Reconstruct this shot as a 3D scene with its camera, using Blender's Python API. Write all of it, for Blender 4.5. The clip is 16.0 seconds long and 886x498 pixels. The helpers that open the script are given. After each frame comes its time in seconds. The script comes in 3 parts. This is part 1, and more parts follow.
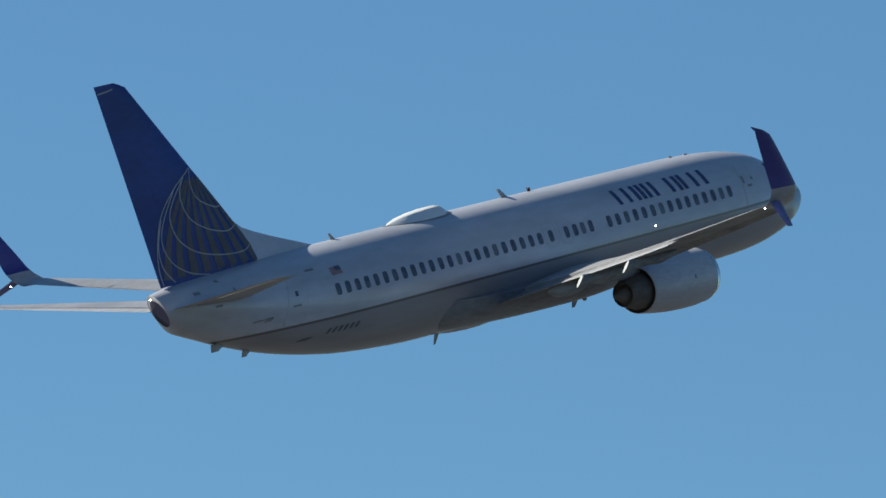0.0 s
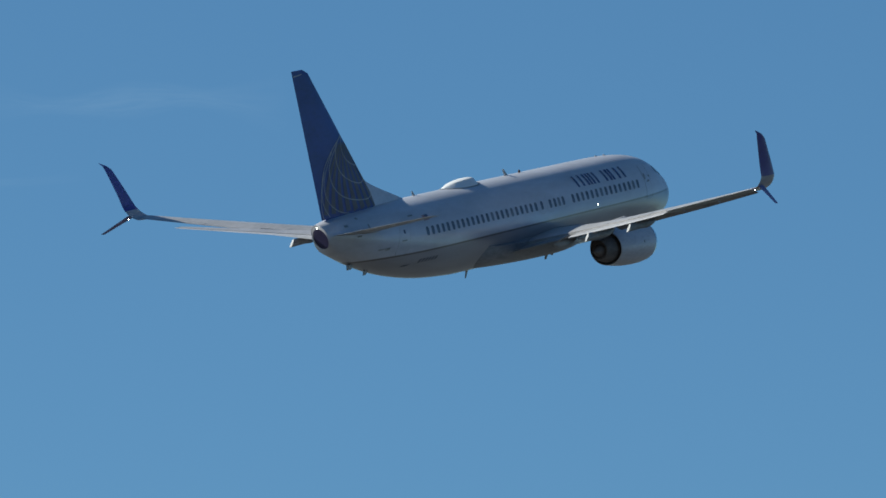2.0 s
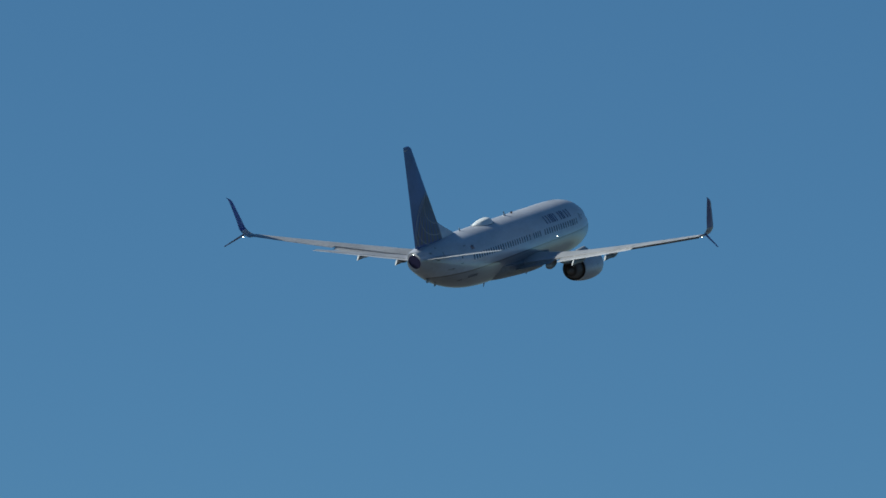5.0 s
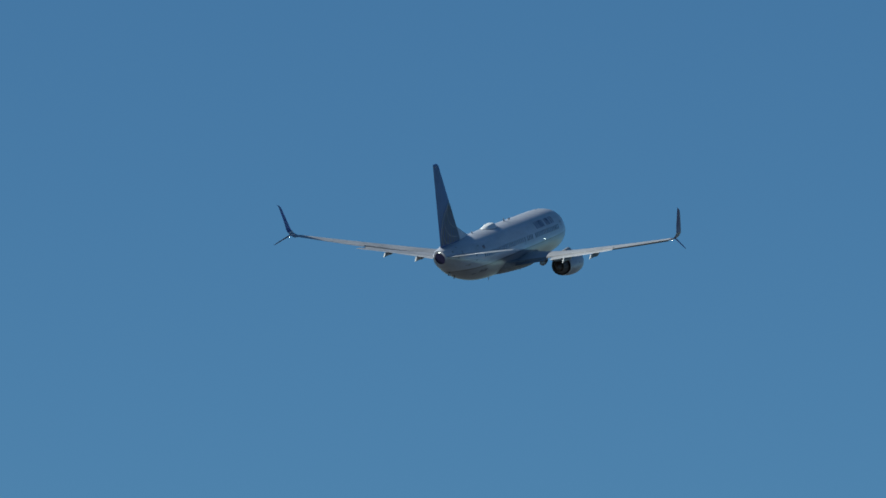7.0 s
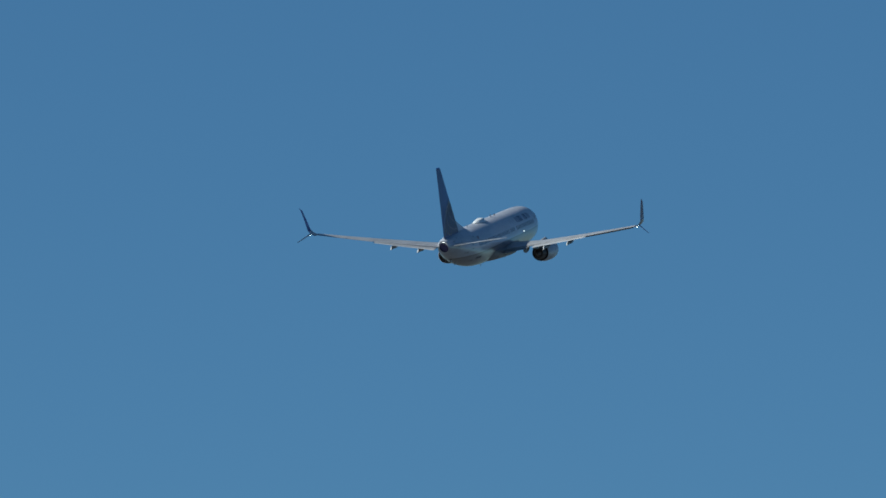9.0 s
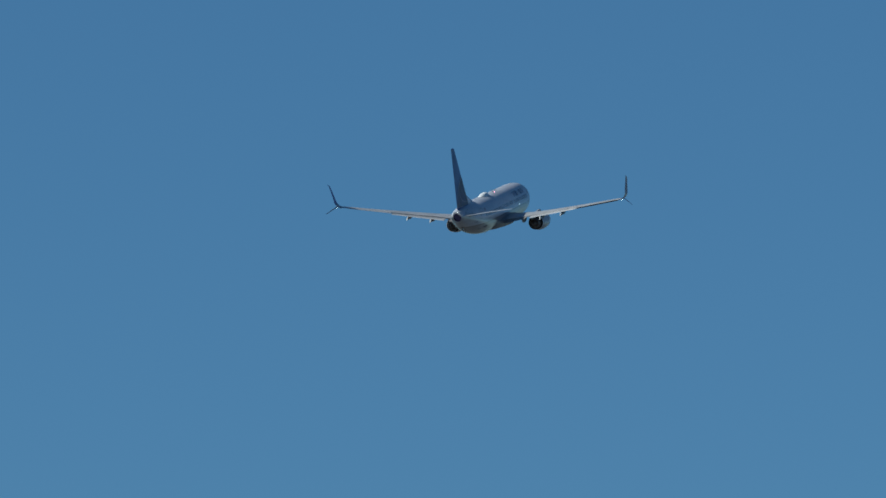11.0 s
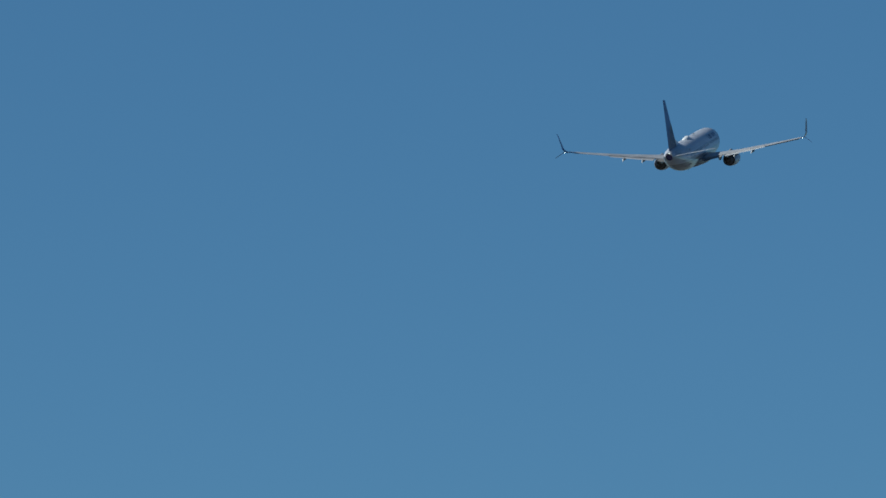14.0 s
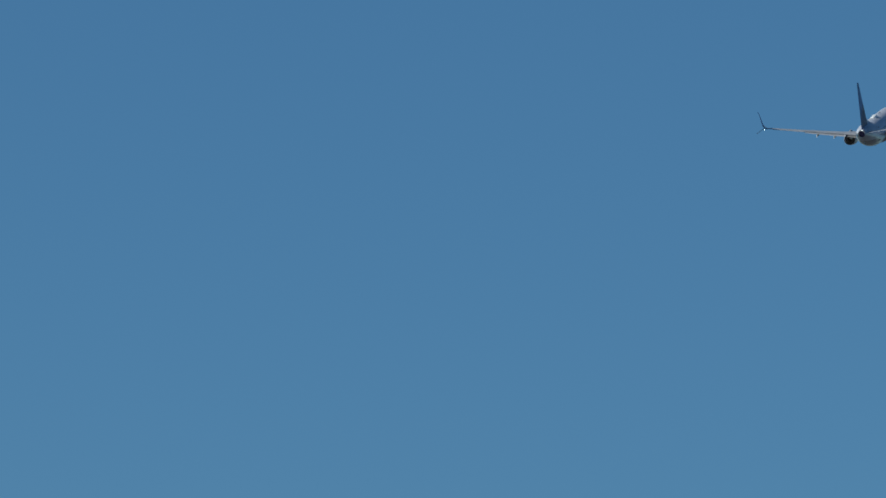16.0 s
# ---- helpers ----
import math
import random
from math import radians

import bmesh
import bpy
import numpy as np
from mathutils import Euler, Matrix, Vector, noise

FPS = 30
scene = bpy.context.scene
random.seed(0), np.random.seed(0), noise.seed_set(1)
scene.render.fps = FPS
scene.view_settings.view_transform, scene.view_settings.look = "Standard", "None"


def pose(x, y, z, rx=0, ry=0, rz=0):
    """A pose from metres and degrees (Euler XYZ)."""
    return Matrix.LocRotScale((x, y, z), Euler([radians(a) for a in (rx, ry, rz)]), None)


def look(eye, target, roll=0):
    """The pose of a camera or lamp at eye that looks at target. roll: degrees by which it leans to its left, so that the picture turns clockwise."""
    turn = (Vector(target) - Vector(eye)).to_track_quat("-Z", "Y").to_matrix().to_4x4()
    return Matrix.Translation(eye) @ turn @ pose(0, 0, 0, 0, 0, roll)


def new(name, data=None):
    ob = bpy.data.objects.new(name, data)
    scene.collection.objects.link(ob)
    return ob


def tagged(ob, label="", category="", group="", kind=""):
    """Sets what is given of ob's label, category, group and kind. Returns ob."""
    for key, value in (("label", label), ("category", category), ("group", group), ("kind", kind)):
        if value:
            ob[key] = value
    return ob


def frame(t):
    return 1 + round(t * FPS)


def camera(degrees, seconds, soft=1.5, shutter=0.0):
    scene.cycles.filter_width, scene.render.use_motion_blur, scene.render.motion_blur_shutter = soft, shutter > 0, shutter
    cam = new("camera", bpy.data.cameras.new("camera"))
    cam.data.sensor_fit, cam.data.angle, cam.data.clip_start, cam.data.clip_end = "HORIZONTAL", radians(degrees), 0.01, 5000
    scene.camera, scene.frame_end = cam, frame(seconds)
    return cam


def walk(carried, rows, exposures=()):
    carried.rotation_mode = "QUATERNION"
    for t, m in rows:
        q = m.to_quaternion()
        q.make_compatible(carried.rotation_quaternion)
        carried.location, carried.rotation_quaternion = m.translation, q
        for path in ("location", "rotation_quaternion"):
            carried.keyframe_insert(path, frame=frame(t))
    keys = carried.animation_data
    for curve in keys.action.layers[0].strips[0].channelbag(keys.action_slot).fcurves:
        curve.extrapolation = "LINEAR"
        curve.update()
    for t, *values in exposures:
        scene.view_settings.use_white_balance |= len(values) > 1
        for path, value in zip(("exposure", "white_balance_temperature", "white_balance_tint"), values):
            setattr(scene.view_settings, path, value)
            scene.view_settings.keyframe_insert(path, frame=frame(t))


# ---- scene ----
EYE = (0.0, 0.0, 1.7)
cam = camera(4.769, 16.0, soft=1.6)

# seconds, bearing, elevation and lean of the hand-held long lens, in degrees
PAN = [
    (0.0, 40.8063, 9.3145, -0.530),
    (0.5, 37.2271, 9.3404, -0.121),
    (1.0, 34.0125, 9.3526, 0.093),
    (1.5, 31.3025, 9.3580, 0.173),
    (2.0, 28.9662, 9.3728, 0.077),
    (2.5, 26.9658, 9.3967, -0.108),
    (3.0, 25.2530, 9.4091, -0.176),
    (3.5, 23.6799, 9.4235, -0.073),
    (4.0, 22.2361, 9.4359, 0.088),
    (4.5, 20.9887, 9.4152, 0.186),
    (5.0, 19.8735, 9.3893, 0.279),
    (5.5, 18.8704, 9.3599, 0.368),
    (6.0, 17.9624, 9.3281, 0.451),
    (6.5, 17.1351, 9.2952, 0.527),
    (7.0, 16.3814, 9.2463, 0.528),
    (7.5, 15.6678, 9.2003, 0.431),
    (8.0, 15.0233, 9.1616, 0.191),
    (8.5, 14.4209, 9.1126, -0.009),
    (9.0, 13.8463, 9.0604, -0.102),
    (9.5, 13.3379, 8.9901, -0.078),
    (10.0, 12.8642, 8.9189, -0.032),
    (10.5, 12.4251, 8.8471, 0.015),
    (11.0, 12.0208, 8.7751, 0.042),
    (11.5, 11.6519, 8.7033, 0.029),
    (12.0, 11.4098, 8.6214, -0.343),
    (12.5, 11.2457, 8.5303, -0.539),
    (13.0, 11.1490, 8.4329, -0.519),
    (13.5, 11.1056, 8.3443, -0.186),
    (14.0, 11.0950, 8.2869, -0.218),
    (14.5, 11.0926, 8.2334, -0.087),
    (15.0, 11.0831, 8.1547, 0.185),
    (15.5, 11.0837, 8.0924, 0.350),
    (16.0, 11.0775, 8.0500, 0.265),
]
# seconds, place of the airliner in metres, then its bank, pitch and heading in degrees
FLIGHT = [
    (0.0, 285.71, 244.80, 62.99, 1.618, -15.733, 2.055),
    (0.5, 327.15, 245.50, 69.33, 2.367, -15.628, 2.015),
    (1.0, 368.69, 246.17, 75.64, 2.461, -15.221, 1.970),
    (1.5, 410.31, 246.80, 81.94, 2.254, -14.726, 1.738),
    (2.0, 452.03, 247.41, 88.21, 1.934, -14.366, 1.532),
    (2.5, 493.82, 247.97, 94.46, 1.609, -14.193, 1.346),
    (3.0, 535.69, 248.50, 100.69, 1.577, -14.181, 1.176),
    (3.5, 577.62, 248.99, 106.90, 1.896, -14.304, 1.148),
    (4.0, 619.63, 249.45, 113.08, 2.614, -15.047, 1.111),
    (4.5, 661.69, 249.87, 119.26, 2.781, -15.221, 0.883),
    (5.0, 703.82, 250.27, 125.42, 2.881, -15.340, 0.643),
    (5.5, 745.99, 250.63, 131.55, 2.924, -15.418, 0.403),
    (6.0, 788.21, 250.96, 137.67, 2.926, -15.467, 0.172),
    (6.5, 830.48, 251.26, 143.75, 2.898, -15.501, -0.036),
    (7.0, 872.78, 251.52, 149.81, 2.614, -15.173, -0.197),
    (7.5, 915.12, 251.75, 155.84, 2.188, -14.843, -0.315),
    (8.0, 957.48, 251.95, 161.85, 1.696, -14.814, -0.303),
    (8.5, 999.87, 252.10, 167.84, 1.181, -14.682, -0.430),
    (9.0, 1042.28, 252.22, 173.81, 0.886, -14.767, -0.557),
    (9.5, 1084.70, 252.32, 179.75, 0.713, -14.717, -0.572),
    (10.0, 1127.13, 252.38, 185.67, 0.558, -14.662, -0.559),
    (10.5, 1169.57, 252.42, 191.57, 0.393, -14.598, -0.527),
    (11.0, 1212.01, 252.41, 197.45, 0.185, -14.521, -0.483),
    (11.5, 1254.44, 252.39, 203.31, -0.097, -14.427, -0.435),
    (12.0, 1296.87, 252.31, 209.14, -1.001, -14.091, -0.517),
    (12.5, 1339.28, 252.22, 214.96, -1.482, -14.182, -0.393),
    (13.0, 1381.67, 252.09, 220.75, -1.679, -14.073, -0.116),
    (13.5, 1424.04, 251.93, 226.52, -1.451, -14.297, -0.221),
    (14.0, 1466.38, 251.73, 232.27, -1.662, -14.500, 0.010),
    (14.5, 1508.69, 251.50, 238.00, -1.777, -14.367, 0.062),
    (15.0, 1550.97, 251.24, 243.71, -1.584, -14.496, 0.281),
    (15.5, 1593.20, 250.94, 249.39, -1.473, -14.883, 0.551),
    (16.0, 1635.39, 250.61, 255.06, -1.840, -14.733, 0.758),
]
# seconds, stops, white balance in kelvin, tint
EXPOSURE = [(0.0, 0.83, 6800, -7.0), (0.5, 0.82, 6770, -7.0), (1.0, 0.77, 6690, -7.4), (1.5, 0.72, 6540, -7.8), (2.0, 0.67, 6420, -8.3), (2.5, 0.65, 6370, -9.0), (3.0, 0.60, 6330, -9.4), (3.5, 0.52, 6270, -9.8), (4.0, 0.43, 6220, -10.2),
            (6.5, 0.30, 6000, -11.0), (9.0, 0.25, 5960, -10.9), (13.0, 0.21, 5930, -11.2), (16.0, 0.16, 5990, -9.6)]


def bearing_pose(az, el, lean):
    return pose(*EYE, 90 + el, 0, az - 90) @ pose(0, 0, 0, 0, 0, lean)


walk(cam, [(t, bearing_pose(a, e, r)) for t, a, e, r in PAN], EXPOSURE)

# ---- light: clear sky and one sun on the far side of the airliner ----
SUN_AZ, SUN_EL = 112.0, 33.0


def toward(az, el):
    a, e = radians(az), radians(el)
    return Vector((math.cos(e) * math.cos(a), math.cos(e) * math.sin(a), math.sin(e)))


world = bpy.data.worlds.new("sky")
scene.world = world
world.use_nodes = True
wn, wl = world.node_tree.nodes, world.node_tree.links
wn.clear()
sky = wn.new("ShaderNodeTexSky")
sky.sky_type = "NISHITA"
sky.sun_disc = False
sky.sun_elevation = radians(SUN_EL)
sky.sun_rotation = radians(90 - SUN_AZ)
sky.altitude = 1600
sky.air_density, sky.dust_density, sky.ozone_density = 1.0, 0.1, 8.2
bg = wn.new("ShaderNodeBackground")
bg.inputs["Strength"].default_value = 0.060
wout = wn.new("ShaderNodeOutputWorld")
wl.new(sky.outputs[0], bg.inputs[0])
wl.new(bg.outputs[0], wout.inputs[0])

sun = new("sun", bpy.data.lights.new("sun", "SUN"))
sun.data.energy, sun.data.angle, sun.data.color = 5.0, radians(0.53), (1.0, 0.91, 0.86)
sun.matrix_world = look((0, 0, 400), Vector((0, 0, 400)) - toward(SUN_AZ, SUN_EL))


# ---- materials ----
def paint(name, colour, rough=0.35, metal=0.0, spread=0.06, scale=1.2, coat=0.0, bump=0.0, streak=True, gloss=0.5):
    """Painted metal: broad stains, fine grime streaked along the airflow, a little relief."""
    m = bpy.data.materials.new(name)
    m.use_nodes = True
    n, l = m.node_tree.nodes, m.node_tree.links
    b = n["Principled BSDF"]
    tc = n.new("ShaderNodeTexCoord")
    mp = n.new("ShaderNodeMapping")
    mp.inputs["Scale"].default_value = (0.35, 1, 1) if streak else (1, 1, 1)
    broad, fine = n.new("ShaderNodeTexNoise"), n.new("ShaderNodeTexNoise")
    broad.inputs["Scale"].default_value, broad.inputs["Detail"].default_value = scale, 4
    fine.inputs["Scale"].default_value, fine.inputs["Detail"].default_value = scale * 9, 6
    add = n.new("ShaderNodeMath")
    add.operation = "ADD"
    half = n.new("ShaderNodeMath")
    half.operation = "MULTIPLY"
    half.inputs[1].default_value = 0.5
    ramp = n.new("ShaderNodeValToRGB")
    ramp.color_ramp.elements[0].position, ramp.color_ramp.elements[1].position = 0.36, 0.62
    ramp.color_ramp.elements[0].color = (*[c * (1 - 2.2 * spread) for c in colour], 1)
    ramp.color_ramp.elements[1].color = (*[min(1, c * (1 + spread)) for c in colour], 1)
    l.new(tc.outputs["Object"], mp.inputs[0])
    l.new(mp.outputs[0], broad.inputs["Vector"])
    l.new(mp.outputs[0], fine.inputs["Vector"])
    l.new(broad.outputs["Fac"], add.inputs[0])
    l.new(fine.outputs["Fac"], add.inputs[1])
    l.new(add.outputs[0], half.inputs[0])
    l.new(half.outputs[0], ramp.inputs[0])
    l.new(ramp.outputs[0], b.inputs["Base Color"])
    rr = n.new("ShaderNodeMapRange")
    rr.inputs["To Min"].default_value, rr.inputs["To Max"].default_value = rough + 0.08, max(0.03, rough - 0.06)
    l.new(half.outputs[0], rr.inputs[0])
    l.new(rr.outputs[0], b.inputs["Roughness"])
    b.inputs["Metallic"].default_value = metal
    b.inputs["Coat Weight"].default_value = coat
    b.inputs["Coat Roughness"].default_value = 0.12
    b.inputs["Specular IOR Level"].default_value = gloss
    if bump:
        bp = n.new("ShaderNodeBump")
        bp.inputs["Strength"].default_value, bp.inputs["Distance"].default_value = bump, 0.01
        l.new(fine.outputs["Fac"], bp.inputs["Height"])
        l.new(bp.outputs[0], b.inputs["Normal"])
    return m


def glow(name, colour, strength):
    m = bpy.data.materials.new(name)
    m.use_nodes = True
    b = m.node_tree.nodes["Principled BSDF"]
    b.inputs["Base Color"].default_value = (*colour, 1)
    b.inputs["Emission Color"].default_value = (*colour, 1)
    b.inputs["Emission Strength"].default_value = strength
    return m


def hull_paint():
    """White upper hull, thin dark line, grey lower hull: the livery's own division by height on the hull."""
    m = paint("hull_paint", (0.49, 0.485, 0.545), 0.30, 0, 0.045, 0.5, coat=0.2, gloss=0.5)
    n, l = m.node_tree.nodes, m.node_tree.links
    b = n["Principled BSDF"]
    top = b.inputs["Base Color"].links[0].from_socket
    tc = n.new("ShaderNodeTexCoord")
    sep = n.new("ShaderNodeSeparateXYZ")
    l.new(tc.outputs["Object"], sep.inputs[0])
    # height of the line: rises gently forward of the tail
    mx = n.new("ShaderNodeMath")
    mx.operation = "MAXIMUM"
    mx.inputs[1].default_value = -11.0
    l.new(sep.outputs["X"], mx.inputs[0])
    lift = n.new("ShaderNodeMath")
    lift.operation = "MULTIPLY_ADD"
    lift.inputs[1].default_value, lift.inputs[2].default_value = 0.006, -0.42
    l.new(mx.outputs[0], lift.inputs[0])
    rel = n.new("ShaderNodeMath")
    rel.operation = "SUBTRACT"
    l.new(sep.outputs["Z"], rel.inputs[0])
    l.new(lift.outputs[0], rel.inputs[1])
    below = n.new("ShaderNodeMath")
    below.operation = "LESS_THAN"
    below.inputs[1].default_value = 0.0
    l.new(rel.outputs[0], below.inputs[0])
    line = n.new("ShaderNodeMath")
    line.operation = "COMPARE"
    line.inputs[1].default_value, line.inputs[2].default_value = 0.03, 0.045
    l.new(rel.outputs[0], line.inputs[0])
    grey = n.new("ShaderNodeMixRGB")
    grey.inputs[2].default_value = (0.275, 0.26, 0.285, 1)
    l.new(below.outputs[0], grey.inputs[0])
    l.new(top, grey.inputs[1])
    strip = n.new("ShaderNodeMixRGB")
    strip.inputs[2].default_value = (0.125, 0.105, 0.105, 1)
    l.new(line.outputs[0], strip.inputs[0])
    l.new(grey.outputs[0], strip.inputs[1])
    # grime of the lower hull
    dirt = n.new("ShaderNodeTexNoise")
    dirt.inputs["Scale"].default_value, dirt.inputs["Detail"].default_value = 0.9, 7
    mp = n.new("ShaderNodeMapping")
    mp.inputs["Scale"].default_value = (0.3, 1.6, 1.6)
    l.new(tc.outputs["Object"], mp.inputs[0])
    l.new(mp.outputs[0], dirt.inputs["Vector"])
    dr = n.new("ShaderNodeMapRange")
    dr.inputs["From Min"].default_value, dr.inputs["From Max"].default_value = 0.35, 0.7
    dr.inputs["To Min"].default_value, dr.inputs["To Max"].default_value = 1.0, 0.82
    l.new(dirt.outputs["Fac"], dr.inputs[0])
    mul = n.new("ShaderNodeMixRGB")
    mul.blend_type = "MULTIPLY"
    mul.inputs[0].default_value = 1.0
    l.new(strip.outputs[0], mul.inputs[1])
    l.new(dr.outputs[0], mul.inputs[2])
    l.new(mul.outputs[0], b.inputs["Base Color"])
    return m


HULL = hull_paint()
WHITE = paint("white_paint", (0.51, 0.505, 0.555), 0.34, 0, 0.05, 0.8, gloss=0.4)
DOME = paint("dome_paint", (0.70, 0.69, 0.71), 0.35, 0, 0.03, 1.0)
GREY = paint("wing_grey", (0.37, 0.36, 0.38), 0.32, 0.15, 0.10, 0.8)
FAIRING = paint("fairing_grey", (0.24, 0.24, 0.26), 0.35, 0, 0.10, 0.8)
BELLY = paint("belly_grey", (0.205, 0.20, 0.22), 0.4, 0, 0.15, 0.8)
FLAP = paint("flap_grey", (0.45, 0.44, 0.46), 0.35, 0.1, 0.10, 1.0)
# Darker copy of the wing grey, with underside shade put into the colour.
SHADED_GREY = paint("wing_shaded_grey", (0.185, 0.175, 0.18), 0.5, 0, 0.2, 1.0)
# Darker flap grey: the hull's shadow on the inner flap, as colour.
SHADED_FLAP = paint("shaded_flap_grey", (0.20, 0.185, 0.18), 0.5, 0, 0.2, 1.5)
NAVY = paint("navy_paint", (0.014, 0.033, 0.20), 0.34, 0, 0.10, 0.7, gloss=0.27)
VIOLET = paint("winglet_blue", (0.032, 0.028, 0.20), 0.35, 0, 0.08, 1.5, gloss=0.4)
STRAKE = paint("strake_violet", (0.17, 0.165, 0.34), 0.45, 0, 0.1, 2, gloss=0.3)
LETTER = paint("livery_blue", (0.030, 0.045, 0.15), 0.26, 0, 0.08, 2, coat=0.4)
GLOBE_LINE = paint("livery_line", (0.38, 0.38, 0.38), 0.5, 0, 0.10, 3, gloss=0.2)
GLOBE_GOLD = paint("livery_dull_gold", (0.098, 0.085, 0.098), 0.45, 0.0, 0.12, 2, gloss=0.3)
COWL = paint("cowl_grey", (0.46, 0.44, 0.475), 0.36, 0, 0.08, 1.0)
LIP = paint("inlet_lip_metal", (0.75, 0.75, 0.76), 0.22, 1.0, 0.05, 3)
# Tailplane grey darkened to carry the shade of its underside.
TAIL_SHADED = paint("tailplane_shaded_grey", (0.33, 0.315, 0.32), 0.4, 0, 0.1, 1.0)
HOT = paint("hot_metal", (0.125, 0.105, 0.10), 0.65, 0.0, 0.2, 4, bump=0.2)
DARK = paint("dark_duct", (0.10, 0.085, 0.083), 0.7, 0, 0.2, 4)
CONE = paint("tail_cone_dark", (0.02, 0.018, 0.055), 0.5, 0, 0.15, 3, gloss=0.15)
def pane_glass():
    """Dark acrylic; behind some panes a blind is drawn, so they look paler."""
    m = paint("window_pane", (0.085, 0.09, 0.125), 0.15, 0, 0.3, 5, streak=False)
    n, l = m.node_tree.nodes, m.node_tree.links
    b = n["Principled BSDF"]
    base = b.inputs["Base Color"].links[0].from_socket
    info = n.new("ShaderNodeObjectInfo")
    step = n.new("ShaderNodeMapRange")
    step.inputs["From Min"].default_value, step.inputs["From Max"].default_value = 0.72, 1.0
    mix = n.new("ShaderNodeMixRGB")
    mix.inputs[2].default_value = (0.17, 0.175, 0.195, 1)
    l.new(info.outputs["Random"], step.inputs[0])
    l.new(step.outputs[0], mix.inputs[0])
    l.new(base, mix.inputs[1])
    l.new(mix.outputs[0], b.inputs["Base Color"])
    return m


PANE = pane_glass()
RIM = paint("window_rim", (0.50, 0.49, 0.51), 0.4, 0.2, 0.08, 6)
SEAM = paint("seam_dark", (0.22, 0.22, 0.23), 0.5, 0, 0.15, 5)
MARK = paint("mark_dark", (0.10, 0.10, 0.12), 0.45, 0, 0.1, 5)
FAINT = paint("seam_grey", (0.45, 0.44, 0.455), 0.5, 0, 0.15, 5)
BLADE = paint("antenna_grey", (0.36, 0.36, 0.38), 0.45, 0, 0.15, 6)
FLAG = paint("flag_red", (0.34, 0.21, 0.21), 0.45, 0, 0.2, 8)
FLAG_BLUE = paint("flag_blue", (0.10, 0.11, 0.18), 0.45, 0, 0.2, 8)
WHITE_LIGHT = glow("white_light", (1.0, 0.97, 0.9), 9)
RED_LIGHT = glow("red_light", (1.0, 0.22, 0.36), 70)
STAIN = paint("faint_stain", (0.30, 0.29, 0.29), 0.6, 0, 0.3, 5)
SLAT_GREY = paint("slat_metal", (0.24, 0.23, 0.235), 0.4, 0.2, 0.08, 1.5)
# Sunlight on the rear of the fairing tails, put into the colour.
SUNLIT_PALE = paint("sunlit_fairing", (0.58, 0.57, 0.58), 0.35, 0, 0.06, 2)
RED_LENS = paint("red_lens", (0.035, 0.012, 0.014), 0.55, 0, 0.1, 10, gloss=0.2)


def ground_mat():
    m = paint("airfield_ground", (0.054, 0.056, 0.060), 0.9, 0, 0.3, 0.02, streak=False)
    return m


def cloud_mat():
    m = bpy.data.materials.new("thin_cirrus")
    m.use_nodes = True
    n, l = m.node_tree.nodes, m.node_tree.links
    n.clear()
    out = n.new("ShaderNodeOutputMaterial")
    mix = n.new("ShaderNodeMixShader")
    clear = n.new("ShaderNodeBsdfTransparent")
    lit = n.new("ShaderNodeEmission")
    lit.inputs[0].default_value = (0.86, 0.93, 1.0, 1)
    lit.inputs[1].default_value = 0.75
    tc = n.new("ShaderNodeTexCoord")
    uv = n.new("ShaderNodeMapping")
    uv.inputs["Scale"].default_value = (2.2, 9, 1)
    no = n.new("ShaderNodeTexNoise")
    no.inputs["Scale"].default_value, no.inputs["Detail"].default_value, no.inputs["Distortion"].default_value = 1.0, 3.5, 0.3
    at = n.new("ShaderNodeAttribute")
    at.attribute_name = "wisp"
    rnd = n.new("ShaderNodeObjectInfo")
    ad = n.new("ShaderNodeVectorMath")
    ad.operation = "ADD"
    l.new(tc.outputs["UV"], uv.inputs[0])
    l.new(uv.outputs[0], ad.inputs[0])
    l.new(rnd.outputs["Random"], ad.inputs[1])
    l.new(ad.outputs[0], no.inputs["Vector"])
    rm = n.new("ShaderNodeMapRange")
    rm.inputs["From Min"].default_value, rm.inputs["From Max"].default_value = 0.12, 1.05
    l.new(no.outputs["Fac"], rm.inputs[0])
    mu = n.new("ShaderNodeMath")
    mu.operation = "MULTIPLY"
    l.new(rm.outputs[0], mu.inputs[0])
    l.new(at.outputs["Fac"], mu.inputs[1])
    l.new(mu.outputs[0], mix.inputs[0])
    l.new(clear.outputs[0], mix.inputs[1])
    l.new(lit.outputs[0], mix.inputs[2])
    l.new(mix.outputs[0], out.inputs[0])
    return m


# ---- mesh helpers ----
def mesh_of(name, verts, faces, mats, smooth=True, slots=None, sharp=40):
    me = bpy.data.meshes.new(name)
    me.from_pydata([tuple(v) for v in verts], [], faces)
    bm = bmesh.new()
    bm.from_mesh(me)
    bmesh.ops.remove_doubles(bm, verts=bm.verts, dist=1e-4)
    bmesh.ops.recalc_face_normals(bm, faces=bm.faces)
    if smooth:
        for f in bm.faces:
            f.smooth = True
        for e in bm.edges:
            if len(e.link_faces) == 2 and e.calc_face_angle(0) > radians(sharp):
                e.smooth = False
    bm.to_mesh(me)
    bm.free()
    for m in (mats if isinstance(mats, (list, tuple)) else [mats]):
        me.materials.append(m)
    return me


def part(name, data, parent, label=""):
    ob = new(name, data)
    ob.parent = parent
    return tagged(ob, label=label)


